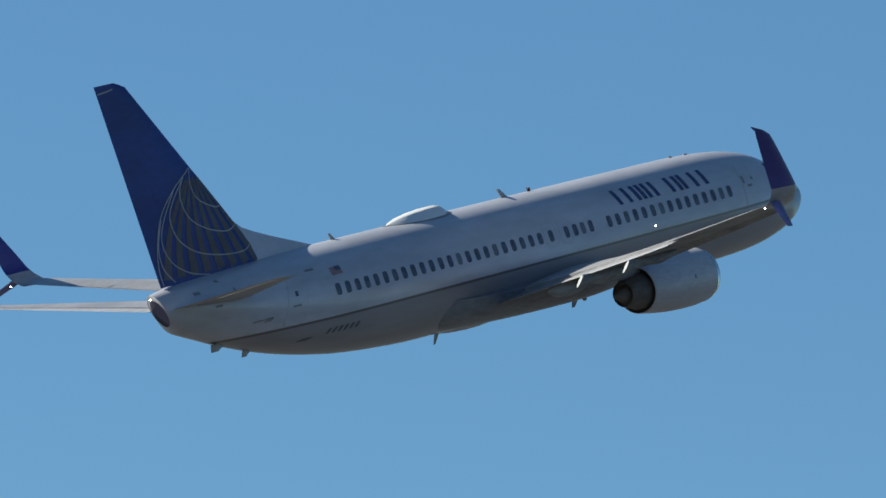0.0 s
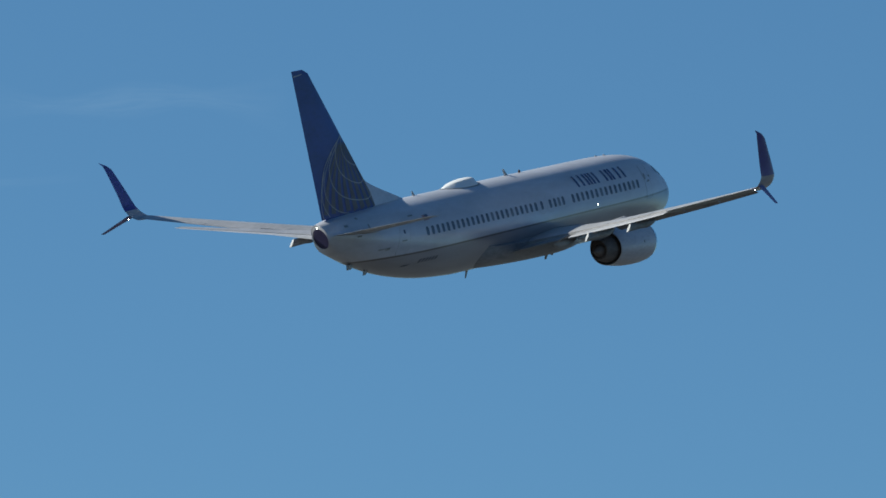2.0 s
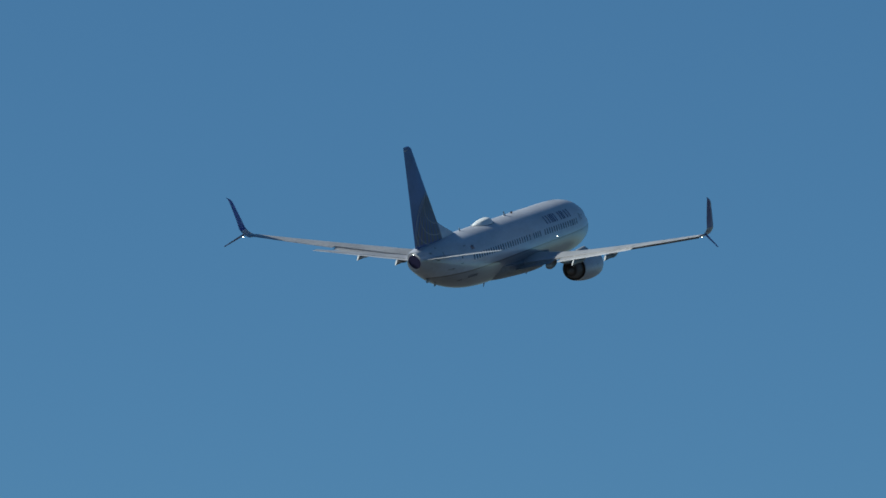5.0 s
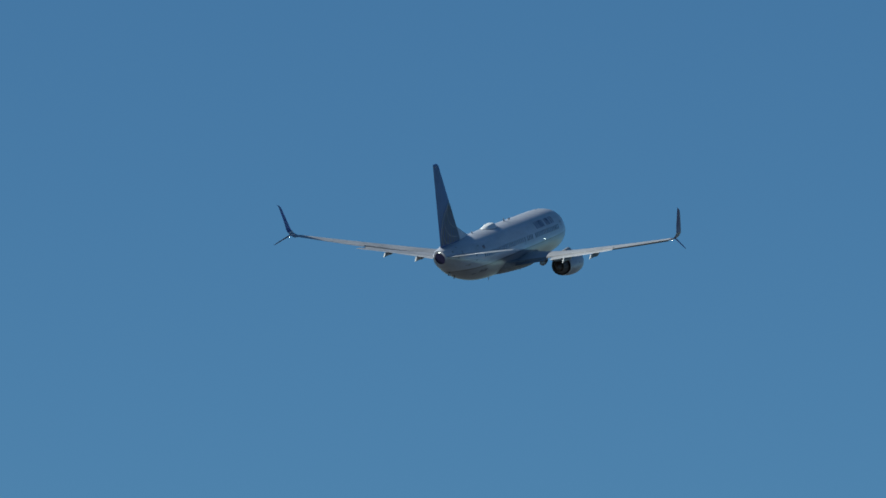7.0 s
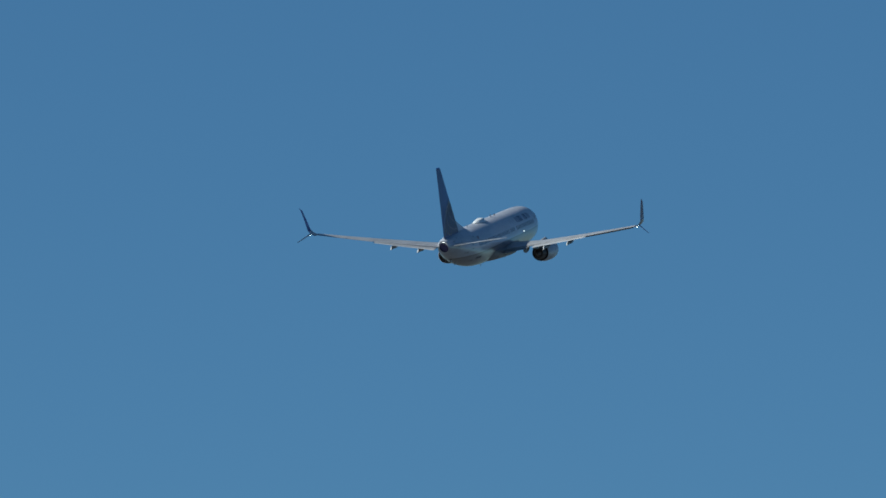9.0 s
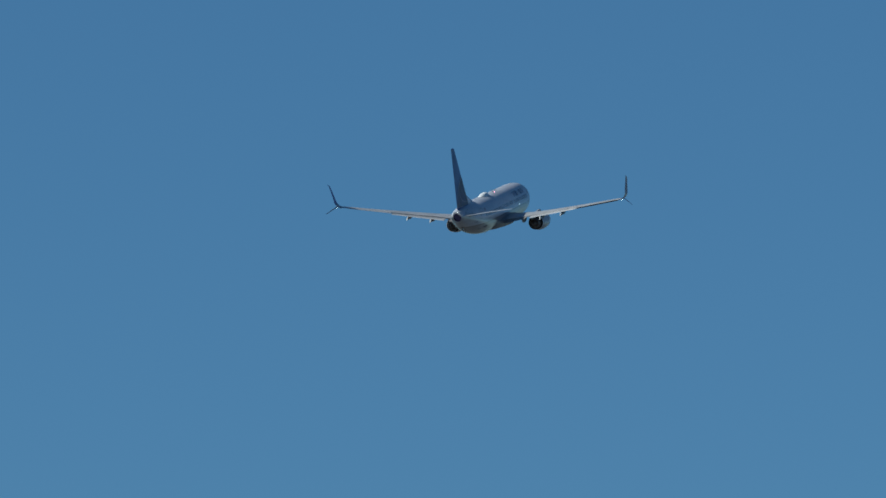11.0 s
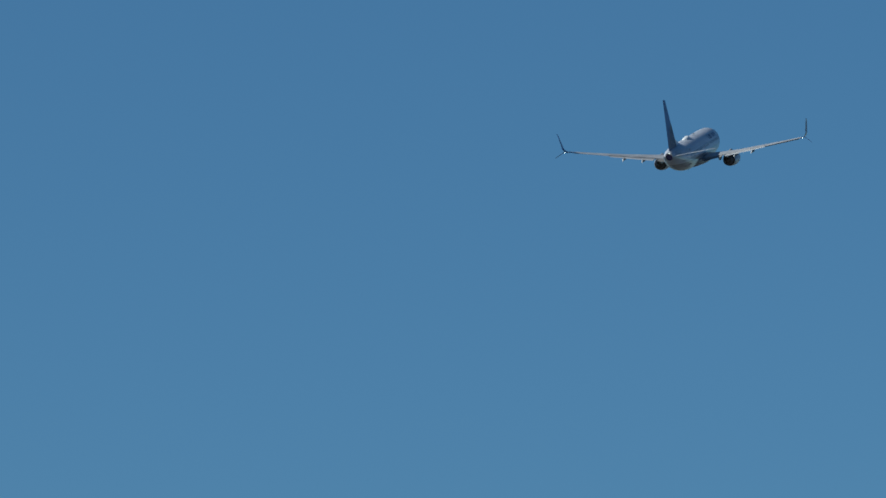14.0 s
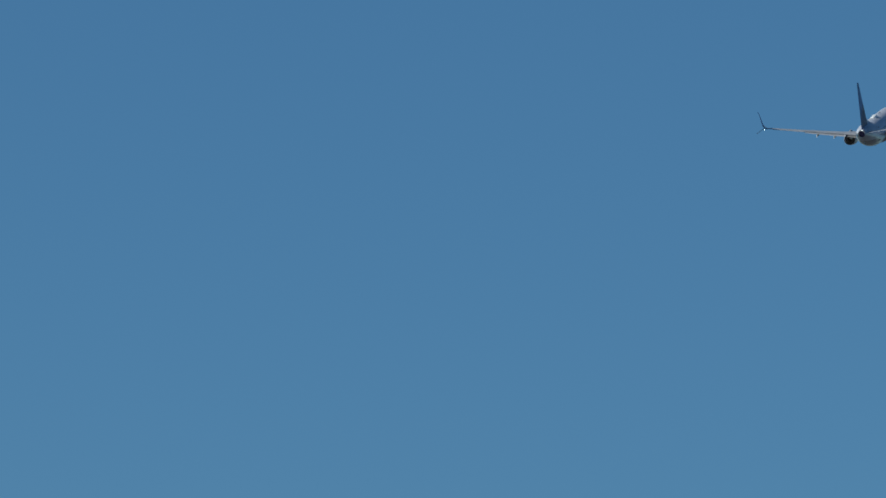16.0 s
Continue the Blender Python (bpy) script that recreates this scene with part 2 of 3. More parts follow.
def rings(sections, close=True, cap=True):
    """Vertices and faces that join rings of equal count."""
    n = len(sections[0])
    verts = [p for s in sections for p in s]
    faces = []
    for i in range(len(sections) - 1):
        for j in range(n if close else n - 1):
            a, b = i * n + j, i * n + (j + 1) % n
            faces.append((a, b, b + n, a + n))
    if cap:
        faces.append(tuple(range(n))[::-1])
        faces.append(tuple(range((len(sections) - 1) * n, len(sections) * n)))
    return verts, faces


def join(*vf):
    verts, faces = [], []
    for v, f in vf:
        k = len(verts)
        verts += list(v)
        faces += [tuple(i + k for i in q) for q in f]
    return verts, faces


def revolve(profile, axis, n=40, squash=None):
    """Profile of (station, radius) round a line along the flight axis at (y, z)."""
    y0, z0 = axis
    out = []
    for s, r in profile:
        ring = []
        for k in range(n):
            a = 2 * math.pi * k / n
            rz = r * math.sin(a)
            if squash and rz < 0:
                rz *= squash
            ring.append((19 - s, y0 + r * math.cos(a), z0 + rz))
        out.append(ring)
    return out


# ---- hull shape: station from the nose, crown, keel, half width ----
HULL_TABLE = [
    (-0.40, -0.50, -0.56, 0.03), (-0.30, -0.24, -0.82, 0.26), (0.05, 0.08, -1.14, 0.52), (0.6, 0.44, -1.42, 0.80),
    (1.2, 0.76, -1.63, 1.05), (1.8, 1.06, -1.77, 1.19), (2.4, 1.34, -1.88, 1.34), (3.1, 1.57, -1.97, 1.49), (4.2, 1.78, -2.05, 1.65),
    (5.6, 1.91, -2.10, 1.78), (7.5, 1.98, -2.13, 1.86), (24.0, 2.03, -2.13, 1.91), (26.0, 2.03, -2.06, 1.91), (28.0, 2.03, -1.92, 1.90),
    (30.0, 2.03, -1.66, 1.84), (32.0, 2.00, -1.28, 1.67), (34.0, 1.94, -0.75, 1.38), (35.5, 1.87, -0.27, 1.09), (36.6, 1.79, 0.10, 0.83),
    (37.35, 1.67, 0.40, 0.60), (37.85, 1.45, 0.75, 0.38)]


def hull_at(s):
    t = HULL_TABLE
    s = min(max(s, t[0][0]), t[-1][0])
    i = max(k for k in range(len(t) - 1) if t[k][0] <= s)

    def slope(j, c):
        if j == 0 or j == len(t) - 1:
            a, b = (0, 1) if j == 0 else (len(t) - 2, len(t) - 1)
            return (t[b][c] - t[a][c]) / (t[b][0] - t[a][0])
        d0 = (t[j][c] - t[j - 1][c]) / (t[j][0] - t[j - 1][0])
        d1 = (t[j + 1][c] - t[j][c]) / (t[j + 1][0] - t[j][0])
        return 0 if d0 * d1 <= 0 else 2 * d0 * d1 / (d0 + d1)
    h = t[i + 1][0] - t[i][0]
    u = (s - t[i][0]) / h
    return [(2 * u**3 - 3 * u**2 + 1) * t[i][c] + (u**3 - 2 * u**2 + u) * h * slope(i, c) + (3 * u**2 - 2 * u**3) * t[i + 1][c]
            + (u**3 - u**2) * h * slope(i + 1, c) for c in (1, 2, 3)]


def on_hull(s, z, side, lift=0.0):
    """The point of the hull's side at a station and height, lifted off along the normal."""
    zt, zb, hw = hull_at(s)
    zc, h = (zt + zb) / 2, (zt - zb) / 2
    v = max(-0.999, min(0.999, (z - zc) / h))
    y = hw * math.sqrt(1 - v * v)
    nrm = Vector((0, y / hw**2, (z - zc) / h**2)).normalized()
    return Vector((19 - s, side * (y + lift * nrm.y), z + lift * nrm.z))


def hull_ring(s, n=64):
    zt, zb, hw = hull_at(s)
    zc, h = (zt + zb) / 2, (zt - zb) / 2
    return [(19 - s, hw * math.cos(2 * math.pi * k / n), zc + h * math.sin(2 * math.pi * k / n)) for k in range(n)]


def arc_height(s, z, d):
    """The height reached when going d metres up along the hull's side from height z."""
    steps = 10
    zt, zb, hw = hull_at(s)
    zc, h = (zt + zb) / 2, (zt - zb) / 2
    for _ in range(steps):
        v = max(-0.98, min(0.98, (z - zc) / h))
        dy = hw / h * v / math.sqrt(1 - v * v)
        z += d / steps / math.sqrt(1 + dy * dy)
    return z


def hull_patch(s0, s1, z0, up, side, lift=0.006, thick=0.012, slant=0.0, ns=4, nz=6):
    """A plate that follows the hull: from station s0 to s1, from height z0 up along the side."""
    grid = []
    for l in (lift + thick, lift):
        g = []
        for i in range(ns + 1):
            for j in range(nz + 1):
                s = s0 + (s1 - s0) * i / ns + slant * j / nz
                g.append(on_hull(s, arc_height(s, z0, up * j / nz), side, l))
        grid += g
    m = (ns + 1) * (nz + 1)
    idx = lambda i, j, b: b * m + i * (nz + 1) + j
    faces = []
    for i in range(ns):
        for j in range(nz):
            faces.append((idx(i, j, 0), idx(i + 1, j, 0), idx(i + 1, j + 1, 0), idx(i, j + 1, 0)))
    for i in range(ns):
        for j in (0, nz):
            faces.append((idx(i, j, 0), idx(i + 1, j, 0), idx(i + 1, j, 1), idx(i, j, 1)))
    for j in range(nz):
        for i in (0, ns):
            faces.append((idx(i, j, 0), idx(i, j + 1, 0), idx(i, j + 1, 1), idx(i, j, 1)))
    return grid, faces


def hull_outline(s0, s1, z0, up, side, width=0.03, slant=0.0, corner=0.16):
    """A door's seam: a narrow band round its edge, with rounded corners."""
    w, path = s1 - s0, []
    for cu, cv, a0 in ((w - corner, up - corner, 0), (corner, up - corner, 90), (corner, corner, 180), (w - corner, corner, 270)):
        for k in range(5):
            a = radians(a0 + 22.5 * k)
            path.append((cu + corner * math.cos(a), cv + corner * math.sin(a)))
    path = [(a[0] + (b[0] - a[0]) * k / 5, a[1] + (b[1] - a[1]) * k / 5) for a, b in zip(path, path[1:] + path[:1]) for k in range(5)]
    verts, n = [], len(path)
    for f, lift in ((1, 0.002), (1, 0.008), (-1, 0.008), (-1, 0.002)):
        for u, v in path:
            uu, vv = u + f * width * (u - w / 2) / (w / 2), v + f * width * (v - up / 2) / (up / 2)
            st = s0 + uu + slant * vv / up
            verts.append(on_hull(st, arc_height(st, z0, vv), side, lift))
    return verts, [(r * n + k, r * n + (k + 1) % n, (r + 1) * n + (k + 1) % n, (r + 1) * n + k) for r in range(3) for k in range(n)]


def hull_window(s, z, side, w=0.29, h=0.44):
    """Rounded window: a raised rim and the darker pane set inside it."""
    out = []
    for k in range(16):
        a = 2 * math.pi * (k + 0.5) / 16
        c, q = math.cos(a), math.sin(a)
        out.append((math.copysign(abs(c) ** 0.55, c), math.copysign(abs(q) ** 0.55, q)))

    def ring(f, lift):
        return [on_hull(s + c * w / 2 * f, z + q * h / 2 * f * 0.97, side, lift) for c, q in out]
    verts = ring(1.12, 0.002) + ring(1.07, 0.009) + ring(1.01, 0.009) + ring(0.97, 0.006) + [on_hull(s, z, side, 0.007)]
    faces = []
    for b in range(3):
        for k in range(16):
            faces.append((b * 16 + k, b * 16 + (k + 1) % 16, (b + 1) * 16 + (k + 1) % 16, (b + 1) * 16 + k))
    faces += [(48 + k, 48 + (k + 1) % 16, 64) for k in range(16)]
    me = bpy.data.meshes.new("window")
    me.from_pydata([tuple(v) for v in verts], [], faces)
    me.materials.append(RIM)
    me.materials.append(PANE)
    for p in me.polygons:
        p.use_smooth = len(p.vertices) == 4
        p.material_index = 1 if max(p.vertices) >= 48 else 0
    bm = bmesh.new()
    bm.from_mesh(me)
    bmesh.ops.recalc_face_normals(bm, faces=bm.faces)
    if bm.faces[:][-1].normal.y * side < 0:
        bmesh.ops.reverse_faces(bm, faces=bm.faces)
    bm.to_mesh(me)
    bm.free()
    return me


# ---- lifting surfaces ----
AIRFOIL = [(1.0, 0.012), (0.9, 0.16), (0.78, 0.34), (0.65, 0.54), (0.5, 0.75), (0.38, 0.88), (0.26, 0.93), (0.16, 0.86), (0.08, 0.68), (0.03, 0.45), (0.008, 0.24), (0.0, 0.0)]


def thick_at(u):
    for (a, b), (c, d) in zip(AIRFOIL, AIRFOIL[1:]):
        if c <= u <= a:
            return d + (b - d) * (u - c) / (a - c)
    return 0.0


def foil(le, chord, tc, up, twist=0.0, u0=0.0, u1=1.0, camber=0.0):
    """A closed ring of an aerofoil from u0 to u1 of the chord; le in plane space, up its thickness direction."""
    le, up = Vector(le), Vector(up).normalized()
    aft = Vector((-math.cos(twist), 0, 0)) - up * math.sin(twist)
    us = [u1 - (u1 - u0) * 0.5 * (1 - math.cos(math.pi * k / 12)) for k in range(13)]
    top = [(u, thick_at(u) * tc / 2) for u in us]
    pts = [le + aft * chord * u + up * chord * (t + camber * 4 * u * (1 - u)) for u, t in top]
    pts += [le + aft * chord * u + up * chord * (-t * 0.8 + camber * 4 * u * (1 - u)) for u, t in reversed(top[:-1] if u0 == 0 else top)]
    return pts


# right and left wing: half span, leading edge, trailing edge
WING_TABLE = [(1.5, 13.3, 21.0), (4.9, 16.35, 20.85), (6.2, 17.2, 21.1), (10.0, 19.3, 22.35), (14.0, 21.52, 23.7), (16.7, 23.0, 24.62)]


def wing_at(y):
    t = WING_TABLE
    i = max([k for k in range(len(t) - 1) if t[k][0] <= y] or [0])
    u = (y - t[i][0]) / (t[i + 1][0] - t[i][0])
    le, te = t[i][1] + u * (t[i + 1][1] - t[i][1]), t[i][2] + u * (t[i + 1][2] - t[i][2])
    z = -1.22 + 0.145 * (y - 1.9) + 0.0019 * (y - 1.9) ** 2 - 0.012 * max(0.0, y - 9)
    slope = 0.145 + 0.0038 * (y - 1.9)
    return le, te, z, slope


def wing_set(y):
    """Angle at which the wing's section is set at half span y."""
    return radians(max(0.3, 1.0 - 0.19 * (y - 1.5)) - 0.16 * max(0.0, y - 5.3) - 0.22 * max(0.0, y - 9))


def wing_rings(y0, y1, side, u0, u1, n, drop=0.0, twist=0.0, back=0.0, fat=1.0):
    out = []
    for k in range(n + 1):
        y = y0 + (y1 - y0) * k / n
        le, te, z, slope = wing_at(y)
        c = te - le
        tc = (0.12 - 0.02 * min(1, (y - 1.5) / 6)) * fat
        up = Vector((0, -side * slope, 1))
        inc = wing_set(y)
        if twist:
            hinge = Vector((19 - le - c * u0 - back, side * y, z - c * u0 * math.sin(inc) - drop))
            ring = foil((hinge.x, hinge.y, hinge.z), c * (u1 - u0), 0.16 if u1 > 0.9 else 0.1, up, twist + inc)
        else:
            ring = foil((19 - le, side * y, z), c, tc + 0.003 * max(0.0, y - 8.5), up, inc, u0, u1, 0.012)
        out.append(ring)
    return out


def build_wing(plane, side):
    hinge = 0.80
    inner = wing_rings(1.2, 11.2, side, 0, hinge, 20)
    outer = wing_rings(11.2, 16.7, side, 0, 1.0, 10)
    me = mesh_of("wing", *join(rings(inner), rings(outer)), [GREY, SHADED_GREY])
    # downward faces get the darker grey, which paints in their shade
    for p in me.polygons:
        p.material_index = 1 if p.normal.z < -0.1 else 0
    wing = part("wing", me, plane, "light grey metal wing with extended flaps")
    for y0, y1, reach, tip_reach, droop, tip_droop in ((2.05, 4.6, 1.04, 1.08, 2.0, 2.0), (5.15, 11.1, 1.11, 1.02, 2.0, 8.0)):
        def flap_rings(u0, f, lower, share):
            out = []
            for k in range(9):
                w = k / 8
                y = y0 + (y1 - y0) * w
                u1 = u0 + (reach + (tip_reach - reach) * w - u0) * f
                out += wing_rings(y, y + 0.001, side, u0, u1, 1, lower, radians((droop + (tip_droop - droop) * w) * share))[:1]
            return rings(out)
        # the inner flap has the hull's shade painted into its skin
        skin = SHADED_FLAP if y0 < 3 else FLAP
        part("flap", mesh_of("flap", *flap_rings(hinge, 0.62, 0.03, 1.0), SHADED_FLAP if y0 < 3 else GREY), wing)
        part("aft_flap", mesh_of("aft_flap", *flap_rings(hinge + 0.15, 1.0, 0.075, 1.6), skin), wing)
        # dark strips added on the outer flap for the shade in its gaps
        if y0 > 3:
            for start, fore, low in ((hinge, 0.02, 0.03), (hinge + 0.15, 0.10, 0.075)):
                v = []
                for k in range(9):
                    w = k / 8
                    y = y0 + (y1 - y0) * w
                    le, te, z, slope = wing_at(y)
                    c, up = te - le, Vector((0, -side * slope, 1)).normalized()
                    a = wing_set(y) + radians((droop + (tip_droop - droop) * w) * (1.0 if low < 0.05 else 1.6))
                    run = c * (reach + (tip_reach - reach) * w - start)
                    base = Vector((19 - le - c * start, side * y, z - c * start * math.sin(wing_set(y)) - low))
                    aft = Vector((-math.cos(a), 0, 0)) - up * math.sin(a)
                    for u, lift in ((fore, -0.01), (fore, 0.004), (fore + 0.09, 0.004), (fore + 0.09, -0.01)):
                        v.append(base + aft * run * u + up * (0.08 * run * thick_at(u) * (0.62 if low < 0.05 else 1.0) + lift))
                v, f = rings([v[4 * k:4 * k + 4] for k in range(9)])
                part("flap_gap_shade", mesh_of("flap_gap_shade", v, f, SEAM, False), wing, "dark strip standing in for shade in the flap gap")
        part("flap_vane", mesh_of("flap_vane", *flap_rings(hinge - 0.03, 0.3, 0.01, 0.5), SHADED_FLAP if y0 < 3 else GREY), wing)
    # drooped leading-edge slats
    for y0, y1 in ((5.9, 8.4), (8.45, 10.95), (11.0, 13.5), (13.55, 16.2)):
        secs = []
        for k in range(5):
            y = y0 + (y1 - y0) * k / 4
            le, te, z, slope = wing_at(y)
            c = te - le
            secs.append(foil((19 - le + 0.05 * c, side * y, z - 0.088 * c), 0.19 * c, 0.10, Vector((0, -side * slope, 1)), radians(-20)))
        me = mesh_of("slat", *rings(secs), [SLAT_GREY, SHADED_GREY])
        # slat underside: shade painted with the same darker grey
        for p in me.polygons:
            p.material_index = 1 if p.normal.z < -0.1 else 0
        part("slat", me, wing, "dull grey leading-edge slat, drooped")
    # spoiler panels and aileron, slightly proud
    for name, y0, y1, u0, u1 in (("spoiler", 5.5, 6.9, 0.64, 0.79), ("spoiler", 7.0, 8.4, 0.64, 0.79), ("spoiler", 8.5, 9.9, 0.64, 0.79), ("spoiler", 10.0, 11.1, 0.64, 0.79), ("aileron", 11.5, 13.7, 0.76, 0.97), ("aileron", 13.75, 15.9, 0.76, 0.97)):
        v = []
        for lift in (0.012, -0.01):
            for y in (y0, y1):
                le, te, z, slope = wing_at(y)
                c = te - le
                for u in (u0, u1):
                    tc = 0.12 - 0.02 * min(1, (y - 1.5) / 6) + 0.003 * max(0.0, y - 8.5)
                    inc = wing_set(y)
                    up = Vector((0, -side * slope, 1)).normalized()
                    aft = Vector((-math.cos(inc), 0, 0)) - up * math.sin(inc)
                    v.append(Vector((19 - le, side * y, z)) + aft * c * u + up * (c * (thick_at(u) * tc / 2 + 0.012 * 4 * u * (1 - u)) + lift))
        part(name, mesh_of(name, v, [(0, 1, 3, 2), (4, 5, 7, 6), (0, 1, 5, 4), (2, 3, 7, 6), (0, 2, 6, 4), (1, 3, 7, 5)], GREY, False), wing)
    # flap track fairings: a slim body under the wing and a drooped wedge behind it
    for y, s_end, z_end, length, r, top, tip in ((4.2, 21.0, -1.17, 2.6, 0.26, None, None), (6.6, 21.3, -0.80, 2.3, 0.15, (21.95, -0.60), (22.38, -1.0)), (9.22, 21.9, -0.38, 2.2, 0.14, (22.62, -0.19), (23.05, -0.58))):
        z_start = wing_at(y)[2] - 0.22
        secs = []
        for k in range(13):
            u = k / 12
            q = r * max(0.0, math.sin(math.pi * u)) ** 0.6 + 0.012
            s = s_end - length * (1 - u)
            zc = z_start + (z_end - z_start) * u - 0.06 * math.sin(math.pi * u)
            secs.append([(19 - s, side * y + q * 0.62 * math.cos(a), zc + q * 1.2 * math.sin(a)) for a in [2 * math.pi * k / 14 for k in range(14)]])
        # slim bodies are painted dark for the shade under the wing
        can = part("flap_track_fairing", mesh_of("flap_track_fairing", *rings(secs), FAIRING if r > 0.2 else SHADED_GREY), wing)
        if top:
            tail = []
            for k in range(9):
                u = k / 8
                s0, z0 = s_end - 0.8 + (top[0] - s_end + 0.8) * u, z_end + 0.17 + (top[1] - z_end - 0.17) * u
                s1, z1 = s_end - 0.8 + (tip[0] - s_end + 0.8) * u, z_end - 0.16 + (tip[1] - z_end + 0.16) * u ** 1.3
                w = 0.075 * (1 - 0.2 * u)
                ring = []
                for n in range(12):
                    a = 2 * math.pi * n / 12
                    f = 0.5 + 0.5 * math.sin(a)
                    ring.append((19 - s1 - (s0 - s1) * f, side * y + w * math.cos(a), z1 + (z0 - z1) * f))
                tail.append(ring)
            me = mesh_of("fairing_tail", *rings(tail), [SHADED_GREY, SUNLIT_PALE])
            # rear faces painted pale as sunlit, the rest dark as shaded
            for p in me.polygons:
                p.material_index = 1 if p.normal.x < -0.35 else 0
            part("fairing_tail", me, can, "drooped tail of the fairing, its sunlit rear painted pale")
    # blended winglet and lower strake
    path = []
    for k in range(9):
        a = k / 8 * radians(74)
        path.append((16.7 + 0.75 * math.sin(a), 0.75 * (1 - math.cos(a))))
    le, te, z, slope = wing_at(16.7)
    tip_y, tip_z = 17.88, 4.26
    full = [(p[0], z + p[1] + (p[0] - 16.7) * slope) for p in path]
    yl, zl = full[-1]
    for k in range(1, 13):
        u = k / 12
        full.append((yl + (tip_y - yl) * u, zl + (tip_z - zl) * u))
    length = [0]
    for a, b in zip(full, full[1:]):
        length.append(length[-1] + math.dist(a, b))
    secs = []
    for i, (y, zz) in enumerate(full):
        u = length[i] / length[-1]
        a, b = full[max(0, i - 1)], full[min(len(full) - 1, i + 1)]
        d = Vector((0, side * (b[0] - a[0]), b[1] - a[1])).normalized()
        up = Vector((0, -side * d.z, abs(d.y)))
        bow = 1 - u if u > 0.31 else u / 0.31 * 0.69
        y += 0.10 * bow
        lead = le + 2.22 * u ** 1.12 - 0.22 * bow
        tail = te + 1.22 * u ** 1.1 - 0.22 * bow
        if u > 0.86:
            lead += 0.75 * ((u - 0.86) / 0.14) ** 2
        secs.append((u, foil((19 - lead, side * y, zz), max(0.08, tail - lead), 0.085, up, radians(-4 * min(1.0, 2 * u)))))
    cut = next(i for i, (u, _) in enumerate(secs) if u > (0.29 if side < 0 else 0.21))
    wl = part("winglet", mesh_of("winglet", *rings([r for _, r in secs[:cut + 1]]), GREY), wing, "split winglet with grey root and dark blue blade")
    part("blade", mesh_of("blade", *rings([r for _, r in secs[cut:]]), VIOLET), wl, "dark violet-blue winglet blade")
    st = []
    yb, zb = full[4]
    for k in range(7):
        u = k / 6
        lead = 24.0 + 1.15 * u
        tail = 24.72 + 0.78 * u
        st.append(foil((19 - lead, side * (yb + (18.36 - yb) * u), zb - 0.05 + (0.72 - zb) * u), max(0.06, (tail - lead)), 0.13, Vector((0, side * 0.6, 0.8)), radians(-6)))
    part("strake", mesh_of("strake", *rings(st), STRAKE), wl, "small dark blue blade below the winglet")
    # tail position light at the trailing corner
    part("position_light", ball("position_light", (19 - 24.88, side * 17.1, z + 0.07), 0.024, WHITE_LIGHT), wing, "small lit white position light")
    return wing


def ball(name, c, r, mat, n=10, squash=(1, 1, 1)):
    secs = []
    for i in range(1, n):
        b = math.pi * i / n
        secs.append([(c[0] + squash[0] * r * math.cos(b), c[1] + squash[1] * r * math.sin(b) * math.cos(2 * math.pi * k / 14), c[2] + squash[2] * r * math.sin(b) * math.sin(2 * math.pi * k / 14)) for k in range(14)])
    return mesh_of(name, *rings(secs), mat)


def build_stabiliser(plane, side):
    secs, ev = [], []
    for k in range(9):
        u = k / 8
        y = 0.55 + (6.88 - 0.55) * u
        le, te = 33.25 + 4.85 * u, 37.35 + 1.85 * u
        z = 0.84 + 1.06 * u
        up = (0, -side * 0.155, 1)
        secs.append(foil((19 - le, side * y, z), te - le, 0.062, up, radians(-3.0), 0, 0.72))
        ev.append(foil((19 - le - (te - le) * 0.725, side * y, z + (te - le) * 0.725 * 0.0523), (te - le) * 0.275, 0.07, up, radians(-3.0)))
    skins = [mesh_of("stabiliser", *rings(secs), [GREY, TAIL_SHADED]), mesh_of("elevator", *rings(ev), [FLAP, TAIL_SHADED])]
    # faces that look down take the grey with shade painted in
    for me in skins:
        for p in me.polygons:
            p.material_index = 1 if p.normal.z < -0.1 else 0
    st = part("stabiliser", skins[0], plane, "light grey horizontal stabiliser")
    part("elevator", skins[1], st)
    return st


# ---- fin ----
def fin_edges(z):
    lead = 31.17 + (37.42 - 31.17) * (z - 1.8) / (9.03 - 1.8)
    tail = 37.07 + (38.93 - 37.07) * (z - 1.76) / (9.06 - 1.76)
    return lead, tail


def fin_half(s, z):
    lead, tail = fin_edges(z)
    u = max(0.0, min(1.0, (s - lead) / (tail - lead)))
    return thick_at(u) * 0.105 / 2 * (tail - lead)


